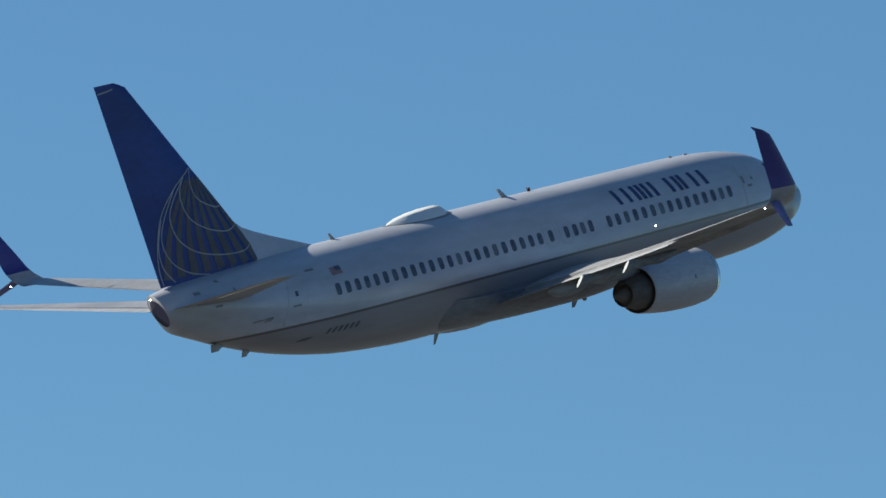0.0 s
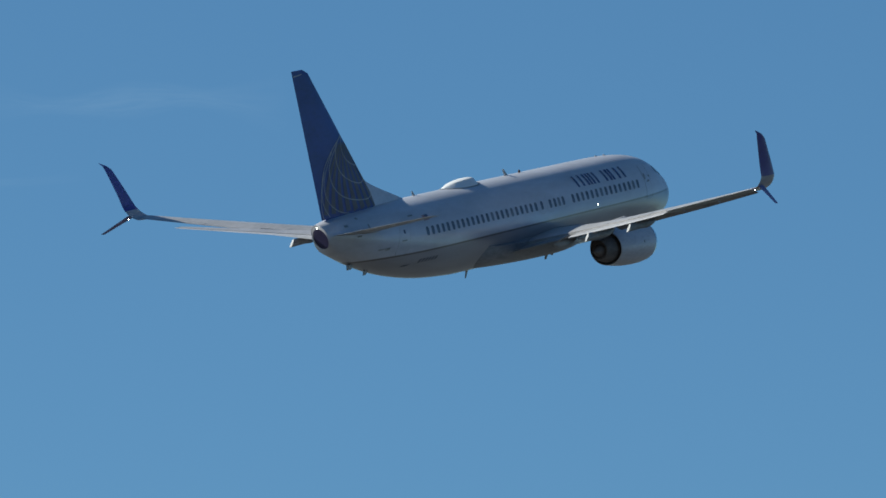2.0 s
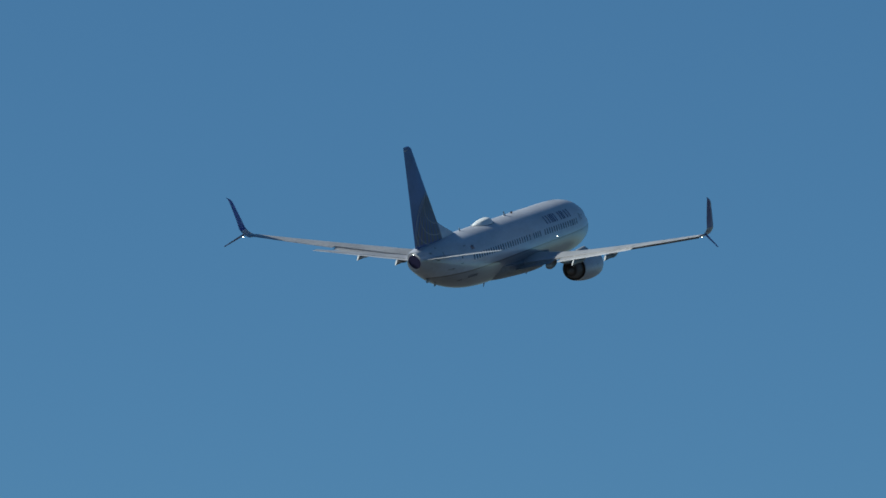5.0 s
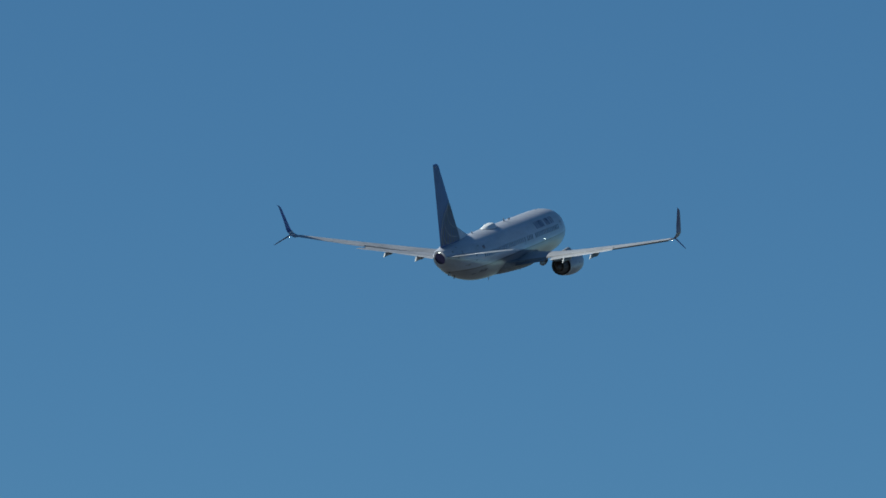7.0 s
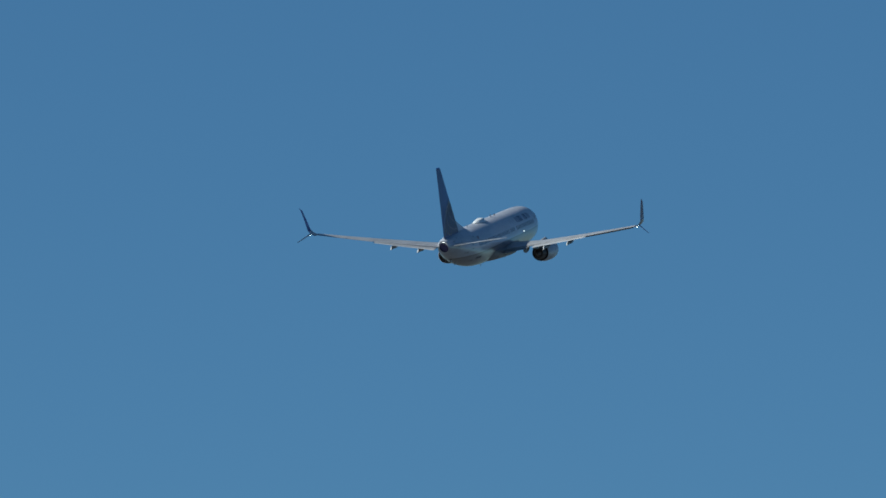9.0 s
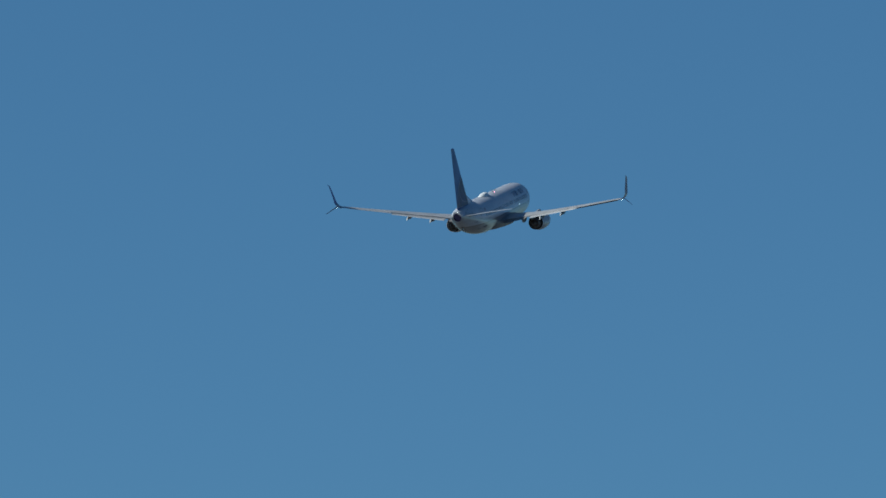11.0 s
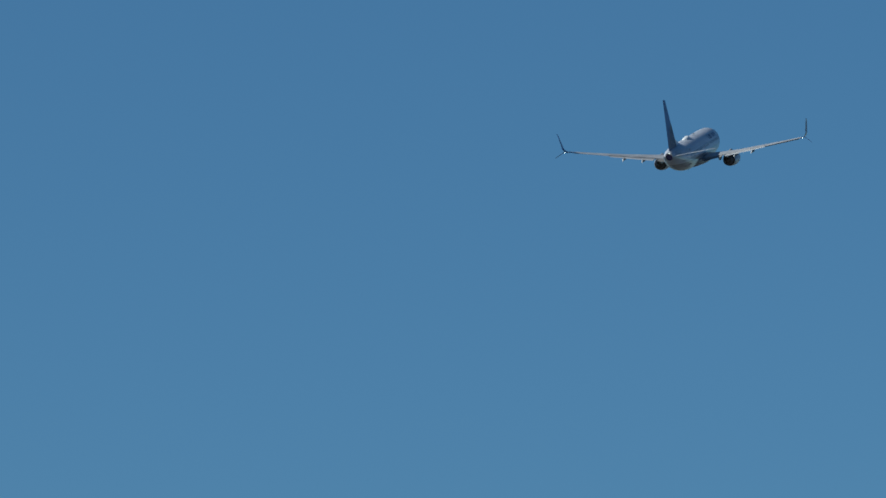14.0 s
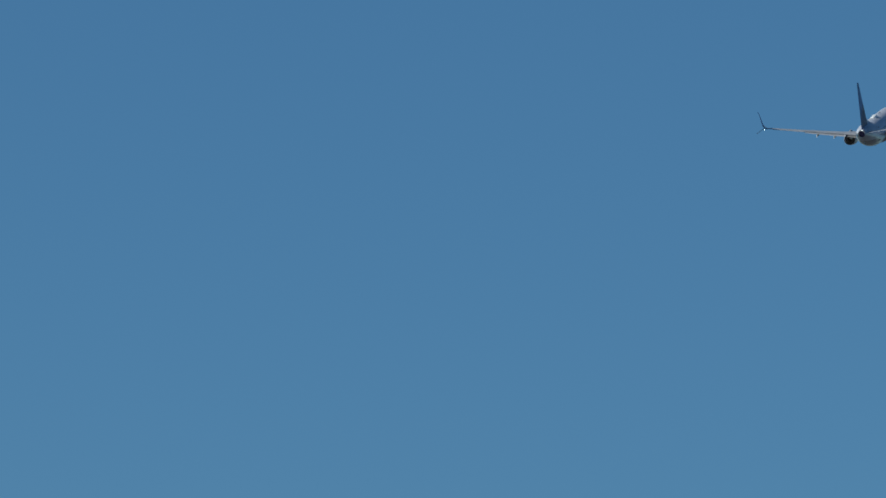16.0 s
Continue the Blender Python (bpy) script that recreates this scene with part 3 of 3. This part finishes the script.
def build_fin(plane):
    zs = [1.5 + (8.88 - 1.5) * k / 24 for k in range(25)] + [9.02, 9.10]
    body, rud = [], []
    for z in zs:
        lead, tail = fin_edges(z)
        if z > 8.92:
            lead += (z - 8.92) * 2.2
        body.append([Vector((19 - (lead + (tail - lead) * u), s * thick_at(u) * 0.105 / 2 * (tail - lead), z)) for u, s in
                     [(0.72 * (1 - math.cos(math.pi * (12 - k) / 12)) / 2, 1) for k in range(13)] + [(0.72 * (1 - math.cos(math.pi * k / 12)) / 2, -1) for k in range(1, 13)]])
        us = [0.7208 + (1 - 0.7208) * k / 6 for k in range(7)]
        rud.append([Vector((19 - (lead + (tail - lead) * u), s * thick_at(u) * 0.105 / 2 * (tail - lead) * 0.995, z)) for u, s in [(u, 1) for u in us] + [(u, -1) for u in reversed(us)]])
    fin = part("fin", mesh_of("fin", *rings(body), NAVY), plane, "tall dark navy tail fin with pale globe lines")
    part("rudder", mesh_of("rudder", *rings(rud[1:]), NAVY), fin)
    # white mark at the tip, then the livery: bars fanning out and thin curved lines on both faces
    apex = (34.65, 5.72)
    curves = [
        [(34.8, 5.58), (35.83, 4.97), (36.67, 4.11), (37.05, 3.09), (37.12, 2.3), (37.0, 1.75)],
        [(34.8, 5.58), (34.93, 4.95), (34.62, 4.41), (33.84, 4.06), (33.45, 4.05)],
        [(35.2, 5.38), (35.58, 4.74), (35.3, 3.91), (34.48, 3.39), (33.43, 3.14), (32.8, 3.28)],
        [(35.37, 5.21), (36.01, 4.5), (36.24, 3.94), (35.95, 3.21), (35.13, 2.66), (33.93, 2.38), (32.67, 2.33), (32.1, 2.55)],
        [(35.83, 4.97), (36.54, 3.99), (36.79, 3.23), (36.43, 2.49), (35.61, 2.0), (34.64, 1.8)],
        [(36.69, 4.01), (37.0, 3.09), (36.9, 2.35), (36.41, 1.8)]]

    def smooth(c, n=8):
        out = []
        for i in range(len(c) - 1):
            p0, p1, p2, p3 = c[max(0, i - 1)], c[i], c[i + 1], c[min(len(c) - 1, i + 2)]
            for k in range(n):
                u = k / n
                out.append(tuple(0.5 * (2 * b + (d - a) * u + (2 * a - 5 * b + 4 * d - e) * u * u + (3 * b - a - 3 * d + e) * u**3) for a, b, d, e in zip(p0, p1, p2, p3)))
        return out + [c[-1]]

    def ribbon(line, widths, side, lift):
        v, f = [], []
        for i, (s, z) in enumerate(line):
            a, b = line[max(0, i - 1)], line[min(len(line) - 1, i + 1)]
            d = Vector((b[0] - a[0], b[1] - a[1])).normalized()
            w = widths[i] / 2
            for k in (-1, 0, 1):
                ss, zz = s - d.y * w * k, z + d.x * w * k
                lead, tail = fin_edges(zz)
                ss = max(lead + 0.03, min(tail - 0.03, ss))
                v.append((19 - ss, side * (fin_half(ss, zz) + lift), zz))
        for i in range(len(line) - 1):
            for k in (0, 1):
                f.append((i * 3 + k, i * 3 + k + 1, i * 3 + 4 + k, i * 3 + 3 + k))
        return v, f

    for side in (-1, 1):
        for k in range(8):
            base = (31.9 + 0.68 * k, 2.02)
            top_u = 0.10 + 0.02 * (k % 3)
            line = []
            for i in range(15):
                u = top_u + (1 - top_u) * i / 14
                bow = 0.55 * math.sin(math.pi * u) * (k - 1.2) / 7
                s, z = apex[0] + (base[0] - apex[0]) * u + bow, apex[1] + (base[1] - apex[1]) * u
                if s > fin_edges(z)[0] + 0.05:
                    line.append((s, z))
            if len(line) > 3:
                part("livery_bar", mesh_of("livery_bar", *ribbon(line, [0.06 + 0.35 * (apex[1] - z) / 3.7 for s, z in line], side, 0.010), GLOBE_GOLD), fin, "dull gold-grey livery bar")
        for c in curves:
            line = [(s - 0.07, z + 0.10) for s, z in smooth(c)]
            part("livery_line", mesh_of("livery_line", *ribbon(line, [0.043] * len(line), side, 0.018), GLOBE_LINE), fin, "thin pale curved livery line")
    part("tip_mark", mesh_of("tip_mark", *ribbon([(38.80, 8.82), (38.35, 8.86), (38.05, 8.90)], [0.05] * 3, -1, 0.01), GLOBE_LINE), fin)
    # dorsal fillet
    secs = []
    for s, top, w in ((28.55, 2.04, 0.02), (29.3, 2.27, 0.07), (30.5, 2.62, 0.12), (31.5, 2.94, 0.16), (32.2, 3.20, 0.17), (32.65, 3.52, 0.10), (32.88, 3.78, 0.02)):
        b = 1.80
        secs.append([(19 - s, w * 1.5, b), (19 - s, w, b + (top - b) * 0.5), (19 - s, w * 0.4, b + (top - b) * 0.92), (19 - s, 0, top), (19 - s, -w * 0.4, b + (top - b) * 0.92), (19 - s, -w, b + (top - b) * 0.5), (19 - s, -w * 1.5, b)])
    part("dorsal_fillet", mesh_of("dorsal_fillet", *rings(secs), WHITE), plane, "white dorsal fillet ahead of the fin")


def build_engine(plane, side):
    ax = (side * 4.95, -1.86)
    outer = revolve([(13.25, 0.80), (13.06, 0.86), (12.98, 0.93), (13.04, 0.99), (13.30, 1.04), (13.80, 1.08), (14.50, 1.085), (15.30, 1.05), (16.10, 0.97), (16.80, 0.87), (16.81, 0.845), (16.40, 0.85), (15.60, 0.86)], ax, 48, 0.95)
    eng = part("engine_nacelle", mesh_of("engine_nacelle", *rings(outer, cap=False), COWL), plane, "light grey engine nacelle with dark open exhaust")
    part("inlet_lip", mesh_of("inlet_lip", *rings(revolve([(13.60, 0.795), (13.25, 0.803), (13.05, 0.865), (12.97, 0.93), (13.03, 0.995), (13.24, 1.038)], ax, 48, 0.95), cap=False), LIP), eng, "bare metal inlet lip")
    part("fan_duct", mesh_of("fan_duct", *rings(revolve([(13.60, 0.79), (14.30, 0.80), (14.30, 0.20), (14.00, 0.02)], ax, 40, 0.97), cap=False), DARK), eng)
    part("bypass_duct", mesh_of("bypass_duct", *rings(revolve([(16.74, 0.848), (16.66, 0.84), (16.58, 0.74), (16.66, 0.70)], ax, 40, 0.95), cap=False), DARK), eng)
    part("core_cowl", mesh_of("core_cowl", *rings(revolve([(15.90, 0.70), (16.50, 0.71), (16.90, 0.66), (17.40, 0.53), (17.62, 0.46), (17.63, 0.435), (17.52, 0.43)], ax, 40), cap=False), HOT), eng, "dark heat-stained core cowl")
    part("exhaust_plug", mesh_of("exhaust_plug", *rings(revolve([(17.50, 0.44), (17.52, 0.33), (17.62, 0.30), (17.95, 0.16), (18.20, 0.03)], ax, 32), cap=True), HOT), eng, "dark metal exhaust plug")
    secs = []
    for s, zlo, zhi, w in ((13.6, -0.92, -0.72, 0.06), (14.4, -1.05, -0.48, 0.17), (15.8, -1.25, -0.55, 0.21), (17.2, -1.38, -0.70, 0.20), (18.6, -1.30, -0.85, 0.14), (19.8, -1.08, -0.92, 0.05)):
        secs.append([(19 - s, ax[0] + w * math.copysign(abs(math.cos(a)) ** 0.6, math.cos(a)), (zlo + zhi) / 2 + (zhi - zlo) / 2 * math.copysign(abs(math.sin(a)) ** 0.6, math.sin(a))) for a in [2 * math.pi * (k + 0.5) / 12 for k in range(12)]])
    part("pylon", mesh_of("pylon", *rings(secs), FAIRING), eng)
    # strake on the cowl and an oil door
    if side < 0:
        part("access_panel", ball("access_panel", (19 - 14.6, ax[0] - 1.07, ax[1] + 0.1), 0.07, SEAM, squash=(1, 0.25, 1.2)), eng)
    v = [(19 - 13.4, ax[0] - side * 0.78, ax[1] + 0.72), (19 - 14.5, ax[0] - side * 0.78, ax[1] + 0.74), (19 - 14.4, ax[0] - side * 0.98, ax[1] + 0.98), (19 - 13.9, ax[0] - side * 0.95, ax[1] + 0.94)]
    v += [(x, y + 0.03, z) for x, y, z in v]
    part("nacelle_chine", mesh_of("nacelle_chine", v, [(0, 1, 2, 3), (4, 5, 6, 7), (0, 1, 5, 4), (1, 2, 6, 5), (2, 3, 7, 6), (3, 0, 4, 7)], COWL, False), eng)
    return eng


def blade(plane, name, s0, s1, z0, z1, sweep, w=0.018, y=0.0, mat=None, label=""):
    """A swept antenna blade."""
    v = []
    for s, z, h in ((s0, z0, 1.0), (s1, z0, 1.0), (s1 + sweep, z1, 0.4), (s1 - (s1 - s0) * 0.45 + sweep, z1, 0.4)):
        v += [(19 - s, y - w * h, z), (19 - s, y + w * h, z)]
    f = [(0, 2, 4, 6), (1, 3, 5, 7), (0, 1, 3, 2), (2, 3, 5, 4), (4, 5, 7, 6), (6, 7, 1, 0)]
    return part(name, mesh_of(name, v, f, mat or BLADE, False), plane, label)


def build_airliner():
    plane = tagged(new("airliner"), "white twin-engine airliner with navy tail climbing in clear sky", "aircraft")
    st = [-0.35, -0.34, -0.31, -0.25, -0.15, 0.0, 0.2, 0.45, 0.75, 1.1, 1.5, 1.9, 2.3, 2.7, 3.2, 3.8, 4.5, 5.3, 6.2, 7.5] + [7.5 + 1.375 * k for k in range(1, 13)] + [24.7 + 0.55 * k for k in range(24)]
    st = [s for s in st if s < 36.5] + [36.55]
    part("fuselage", mesh_of("fuselage", *rings([hull_ring(s) for s in st]), HULL), plane, "white fuselage with grey underside and thin dark line")
    # exhaust end of the hull
    start, shape = hull_ring(36.55), hull_ring(37.4)
    rim = [(19 - (37.86 + 0.55 * (z - 1.55) - 0.46 * (y + 0.40)), y, z) for x, y, z in shape]

    def between(f, bulge):
        return [tuple(p + (q - p) * f + (bulge * (p - c) if i else 0) for i, (p, q, c) in enumerate(zip(a, b, (0, 0, 1.0)))) for a, b in zip(start, rim)]
    cap = [(x - 0.55 * (0.94 - 1.03 - 0.18 * (z - 1.03)), y * 0.9, 0.94 + (z - 1.03) * 0.82) for x, y, z in rim]
    deep = [(x + 0.14, y * 0.85, 0.94 + (z - 0.94) * 0.85) for x, y, z in cap]
    end = part("tail_end", mesh_of("tail_end", *rings([start, between(0.3, 0.012), between(0.6, 0.016), between(0.85, 0.01), rim, cap], cap=False), HULL), plane, "white tail end cut off at a slant")
    part("exhaust_outlet", mesh_of("exhaust_outlet", *rings([cap, deep]), CONE), end, "dark exhaust outlet in the tail end")
    part("tail_light", ball("tail_light", (19 - 37.90, -0.12, 1.52), 0.026, WHITE_LIGHT), end, "small lit white tail light")
    # belly fairing between the wings
    secs = []
    for k in range(19):
        u = k / 18
        s = 12.2 + 11.4 * u
        f = math.sin(math.pi * min(1, max(0, u))) ** 0.55
        wid, low = 1.55 + 0.60 * f, 1.93 + 0.25 * f
        ring = []
        box = 0.50 + 0.28 * min(1.0, max(0.0, (s - 15.0) / 5.0))
        wid += 0.10 * min(1.0, max(0.0, (18.0 - s) / 3.0)) * f
        for j in range(25):
            a = math.pi + math.pi * j / 24
            ring.append((19 - s, wid * math.copysign(abs(math.cos(a)) ** box, math.cos(a)), -1.10 * f - 0.9 * (1 - f) + (low - 1.10 * f - 0.9 * (1 - f)) * -(abs(math.sin(a)) ** box)))
        ring.append((19 - s, 0, -0.55))
        secs.append(ring)
    part("belly_fairing", mesh_of("belly_fairing", *rings(secs), BELLY), plane, "dark grey wing-to-body fairing under the fuselage")
    for side in (-1, 1):
        build_wing(plane, side)
        build_stabiliser(plane, side)
        build_engine(plane, side)
    build_fin(plane)
    # satellite dome on the crown
    secs = []
    for s, w, h in ((20.72, 0.10, 0.01), (20.80, 0.26, 0.05), (21.30, 0.50, 0.31), (21.42, 0.53, 0.335), (22.1, 0.57, 0.325), (22.8, 0.55, 0.285), (23.4, 0.45, 0.215), (23.9, 0.28, 0.12), (24.24, 0.06, 0.02)):
        flat = 0.5 - 0.04 * (s - 21)
        secs.append([(19 - s, y * w, 2.01 - 0.06 * (y * w / 0.6) ** 2 + q * h) for y, q in
                     ((1, 0), (0.98, 0.12), (flat + 0.05, 0.93), (flat - 0.08, 1), (0, 1.02), (0.08 - flat, 1), (-flat - 0.05, 0.93), (-0.98, 0.12), (-1, 0))] + [(19 - s, -w, 1.75), (19 - s, w, 1.75)])
    dome = part("satellite_dome", mesh_of("satellite_dome", *rings(secs), DOME, sharp=22), plane, "off-white satellite antenna dome on the crown")
    secs = []
    for s, w in ((20.66, 0.05), (20.8, 0.33), (21.1, 0.52), (21.5, 0.61), (22.3, 0.63), (23.2, 0.55), (23.9, 0.36), (24.36, 0.06)):
        secs.append([(19 - s, w * math.cos(math.pi * k / 12), 2.015 - 0.27 * (w * math.cos(math.pi * k / 12)) ** 2 + (0.035 if k % 12 else 0)) for k in range(13)] + [(19 - s, -w, 1.7), (19 - s, w, 1.7)])
    part("dome_seal", mesh_of("dome_seal", *rings(secs), SEAM), dome, "dark seal round the dome")
    # antennas, beacon and drains
    blade(plane, "antenna", 17.0, 17.35, 2.0, 2.36, 0.22, label="dark swept blade antenna")
    blade(plane, "antenna", 27.15, 27.4, 2.0, 2.27, 0.14)
    blade(plane, "antenna", 5.85, 6.12, 1.90, 1.985, 0.06, 0.05, mat=WHITE)
    blade(plane, "antenna", 6.85, 7.05, 1.95, 2.02, 0.05, 0.04)
    blade(plane, "antenna", 22.15, 22.4, -2.1, -2.5, 0.18)
    blade(plane, "antenna", 14.80, 15.12, -2.02, -2.38, 0.15, 0.05, -0.8)
    blade(plane, "drain_mast", 14.32, 14.48, -1.98, -2.12, 0.03, 0.05, -0.8)
    part("drain_knob", ball("drain_knob", (19 - 14.46, -0.8, -2.17), 0.09, FAIRING), plane)
    blade(plane, "drain_mast", 32.7, 33.15, -0.95, -1.22, 0.16, 0.06)
    blade(plane, "tail_skid", 34.1, 34.8, -0.55, -0.80, 0.1, 0.09, label="small dark tail skid under the rear hull")
    part("drain_port", mesh_of("drain_port", *hull_patch(31.5, 31.05, -1.05, 0.10, -1, slant=-0.2), MARK), plane)
    part("beacon", ball("beacon", (19 - 15.7, 0, 2.06), 0.07, RED_LENS), plane, "small red beacon on the crown")
    part("wing_light", ball("wing_light", tuple(on_hull(11.0, -0.12, -1, 0.004)), 0.030, WHITE_LIGHT, squash=(1, 0.12, 1)), plane, "small lit wing inspection light")
    # cabin windows
    rows = [29.68 - 0.5372 * k for k in range(23)] + [17.20] + [16.25, 15.73, 15.26, 14.78] + [13.64 - 0.5414 * k for k in range(15)]
    for side in (-1, 1):
        for s in rows:
            part("window", hull_window(s, 0.485 - 0.0025 * (29.68 - s), side), plane)
        # cockpit panes
        for s0, s1, z0, up in ((2.05, 2.65, 0.66, 0.44), (1.35, 1.97, 0.52, 0.40)):
            part("cockpit_window", mesh_of("cockpit_window", *hull_patch(s0, s1, z0, up, side, 0.004, 0.01, 0.12), PANE), plane)
        # doors and hatches
        for name, s0, s1, z0, up, sl in (("door", 31.62, 32.58, -0.40, 1.72, -0.55), ("door", 4.2, 5.05, -0.42, 1.75, 0.0), ("overwing_exit", 16.84, 17.56, 0.05, 0.95, 0.0), ("overwing_exit", 15.94, 16.64, 0.05, 0.95, 0.0)):
            d = part(name, mesh_of(name, *hull_patch(s0, s1, z0, up, side, 0.001, 0.003, sl, 4, 10), HULL), plane)
            part("door_seam", mesh_of("door_seam", *hull_outline(s0, s1, z0, up, side, 0.0025 if s0 < 10 else 0.010, sl, 0.28 if name != "door" else 0.2), FAINT), d)
    # door window, hinges and marks
    part("door_window", mesh_of("door_window", *hull_patch(31.75, 31.88, 0.58, 0.18, -1), PANE), plane)
    part("door_handle", mesh_of("door_handle", *hull_patch(31.7, 32.1, 0.22, 0.07, -1), SEAM), plane)
    for s0, s1, z, h in ((4.85, 4.97, 0.55, 0.30), (4.42, 4.72, 0.40, 0.09), (4.22, 4.32, 0.62, 0.13)):
        part("service_mark", mesh_of("service_mark", *hull_patch(s0, s1, z, h, -1), SEAM), plane)
    for s, z, w, h in ((36.3, 1.36, 0.28, 0.12), (35.05, 1.62, 0.16, 0.12), (34.55, 0.95, 0.10, 0.42), (35.6, 0.80, 0.30, 0.08), (30.9, 1.30, 0.45, 0.09)):
        part("vent", mesh_of("vent", *hull_patch(s, s - w, z, h, -1, ns=2, nz=3), SEAM), plane)
    part("outflow_valve", mesh_of("outflow_valve", *hull_patch(33.15, 33.45, -0.08, 0.14, -1, slant=-0.12), STAIN), plane)
    part("soot_stain", mesh_of("soot_stain", *hull_patch(33.35, 33.95, -0.02, 0.07, -1, slant=-0.05), STAIN), plane)
    # airline name and registration as plain bars, flag as two blocks
    letters = [(12.60, (0, 0.62)), (11.44, (0, 0.34, 0.68)), (10.32, (0,)), (9.62, (0.3,)), (8.84, (0, 0.32)), (7.84, (0, 0.60))]
    for s, bars in letters:
        for b in bars:
            me = mesh_of("title_bar", *hull_patch(s - b, s - b - 0.20, 0.90 - 0.006 * (12.8 - s), 0.66, -1, slant=0.13), LETTER)
            part("title_bar", me, plane, "plain dark blue title bar")
    for k in range(6):
        s = 30.25 - 0.29 * k
        part("registration_bar", mesh_of("registration_bar", *hull_patch(s, s - 0.11, -0.98, 0.21, -1, slant=-0.12, ns=2), MARK), plane)
    part("flag_mark", mesh_of("flag_mark", *hull_patch(29.68, 29.12, 0.98, 0.30, -1), FLAG), plane)
    part("flag_corner", mesh_of("flag_corner", *hull_patch(29.40, 29.12, 1.11, 0.17, -1, 0.019), FLAG_BLUE), plane)
    return plane


def build_beacon_lamp(plane):
    """The narrow lit face of the turning beacon, looking along +x."""
    secs = [[(x, r * math.cos(a), r * math.sin(a)) for a in [2 * math.pi * k / 12 for k in range(12)]] for x, r in ((-0.050, 0.024), (0.085, 0.024), (0.085, 0.029), (-0.060, 0.029))]
    v, f = rings(secs)
    me = mesh_of("beacon_lamp", v, f, [RED_LENS, RED_LIGHT], False)
    for p in me.polygons:
        p.material_index = 1 if len(p.vertices) == 12 and p.center.x > -0.055 else 0
    return part("beacon_lamp", me, plane, "lit red face of the turning beacon")


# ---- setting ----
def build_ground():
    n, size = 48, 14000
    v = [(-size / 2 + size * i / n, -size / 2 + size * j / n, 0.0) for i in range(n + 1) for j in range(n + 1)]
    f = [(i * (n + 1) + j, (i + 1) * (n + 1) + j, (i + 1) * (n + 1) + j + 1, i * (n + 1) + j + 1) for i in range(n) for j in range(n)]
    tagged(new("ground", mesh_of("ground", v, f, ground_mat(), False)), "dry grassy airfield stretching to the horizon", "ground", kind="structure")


def build_cloud(mat, az0, az1, el0, el1, wide, dens, seed, far=4300):
    """A wisp of high cloud: a gently curved, uneven sheet that thins out towards its rim."""
    rnd = random.Random(seed)
    n, m = 40, 10
    verts, faces, den, uvs = [], [], [], []
    ph = [rnd.uniform(0, 6) for _ in range(6)]
    for i in range(n + 1):
        u = i / n
        env = math.sin(math.pi * u) ** 0.8
        bend = 0.10 * wide * math.sin(3 * u + ph[0]) + 0.12 * wide * math.sin(8 * u + ph[1])
        w = wide * (0.55 + 0.25 * math.sin(5 * u + ph[2]) + 0.2 * math.sin(11 * u + ph[3]))
        for j in range(m + 1):
            q = j / m * 2 - 1
            az, el = az0 + (az1 - az0) * u, el0 + (el1 - el0) * u + bend + q * w
            p = Vector(EYE) + toward(az, el) * (far + 40 * math.sin(4 * u + ph[4]) + 60 * q * q)
            verts.append(p)
            den.append(dens * env * max(0, 1 - q * q) ** 1.5)
            uvs.append((u * abs(az1 - az0) * 2, q * wide * 2))
    for i in range(n):
        for j in range(m):
            faces.append((i * (m + 1) + j, (i + 1) * (m + 1) + j, (i + 1) * (m + 1) + j + 1, i * (m + 1) + j + 1))
    me = bpy.data.meshes.new("cloud_wisp")
    me.from_pydata([tuple(p) for p in verts], [], faces)
    at = me.attributes.new("wisp", "FLOAT", "POINT")
    at.data.foreach_set("value", den)
    layer = me.uv_layers.new(name="UVMap")
    for lp in me.loops:
        layer.data[lp.index].uv = uvs[lp.vertex_index]
    for p in me.polygons:
        p.use_smooth = True
    me.materials.append(mat)
    ob = new("cloud_wisp", me)
    ob.visible_shadow = False
    return tagged(ob, "thin white wisp of high cirrus cloud", "cloud", "cirrus wisps", "structure")


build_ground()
ICE = cloud_mat()
for k, (a0, a1, e0, e1, w, d) in enumerate([
        (35.38, 34.62, 8.64, 8.60, 0.062, 0.31), (35.38, 34.12, 8.36, 8.29, 0.050, 0.34), (36.3, 35.0, 8.71, 8.65, 0.08, 0.09), (36.3, 35.0, 8.37, 8.36, 0.05, 0.09),
        (37.1, 35.8, 9.48, 9.58, 0.10, 0.28), (31.5, 29.8, 10.14, 10.20, 0.22, 0.055), (33.5, 30.9, 9.70, 9.75, 0.15, 0.04), (35.5, 34.0, 8.02, 8.06, 0.05, 0.18)]):
    build_cloud(ICE, a0, a1, e0, e1, w, d, 11 + k)

airliner = build_airliner()
beacon_lamp = build_beacon_lamp(airliner)


def motions():
    walk(airliner, [(t, pose(x, y, z, bank, pitch, heading)) for t, x, y, z, bank, pitch, heading in FLIGHT])
    # one turn of the red beacon in 1.07 seconds
    walk(beacon_lamp, [(0.2 * k, pose(19 - 15.7, 0, 2.13, 0, 0, 206 + (0.2 * k - 2.5) * 360 / 1.07)) for k in range(81)])


motions()
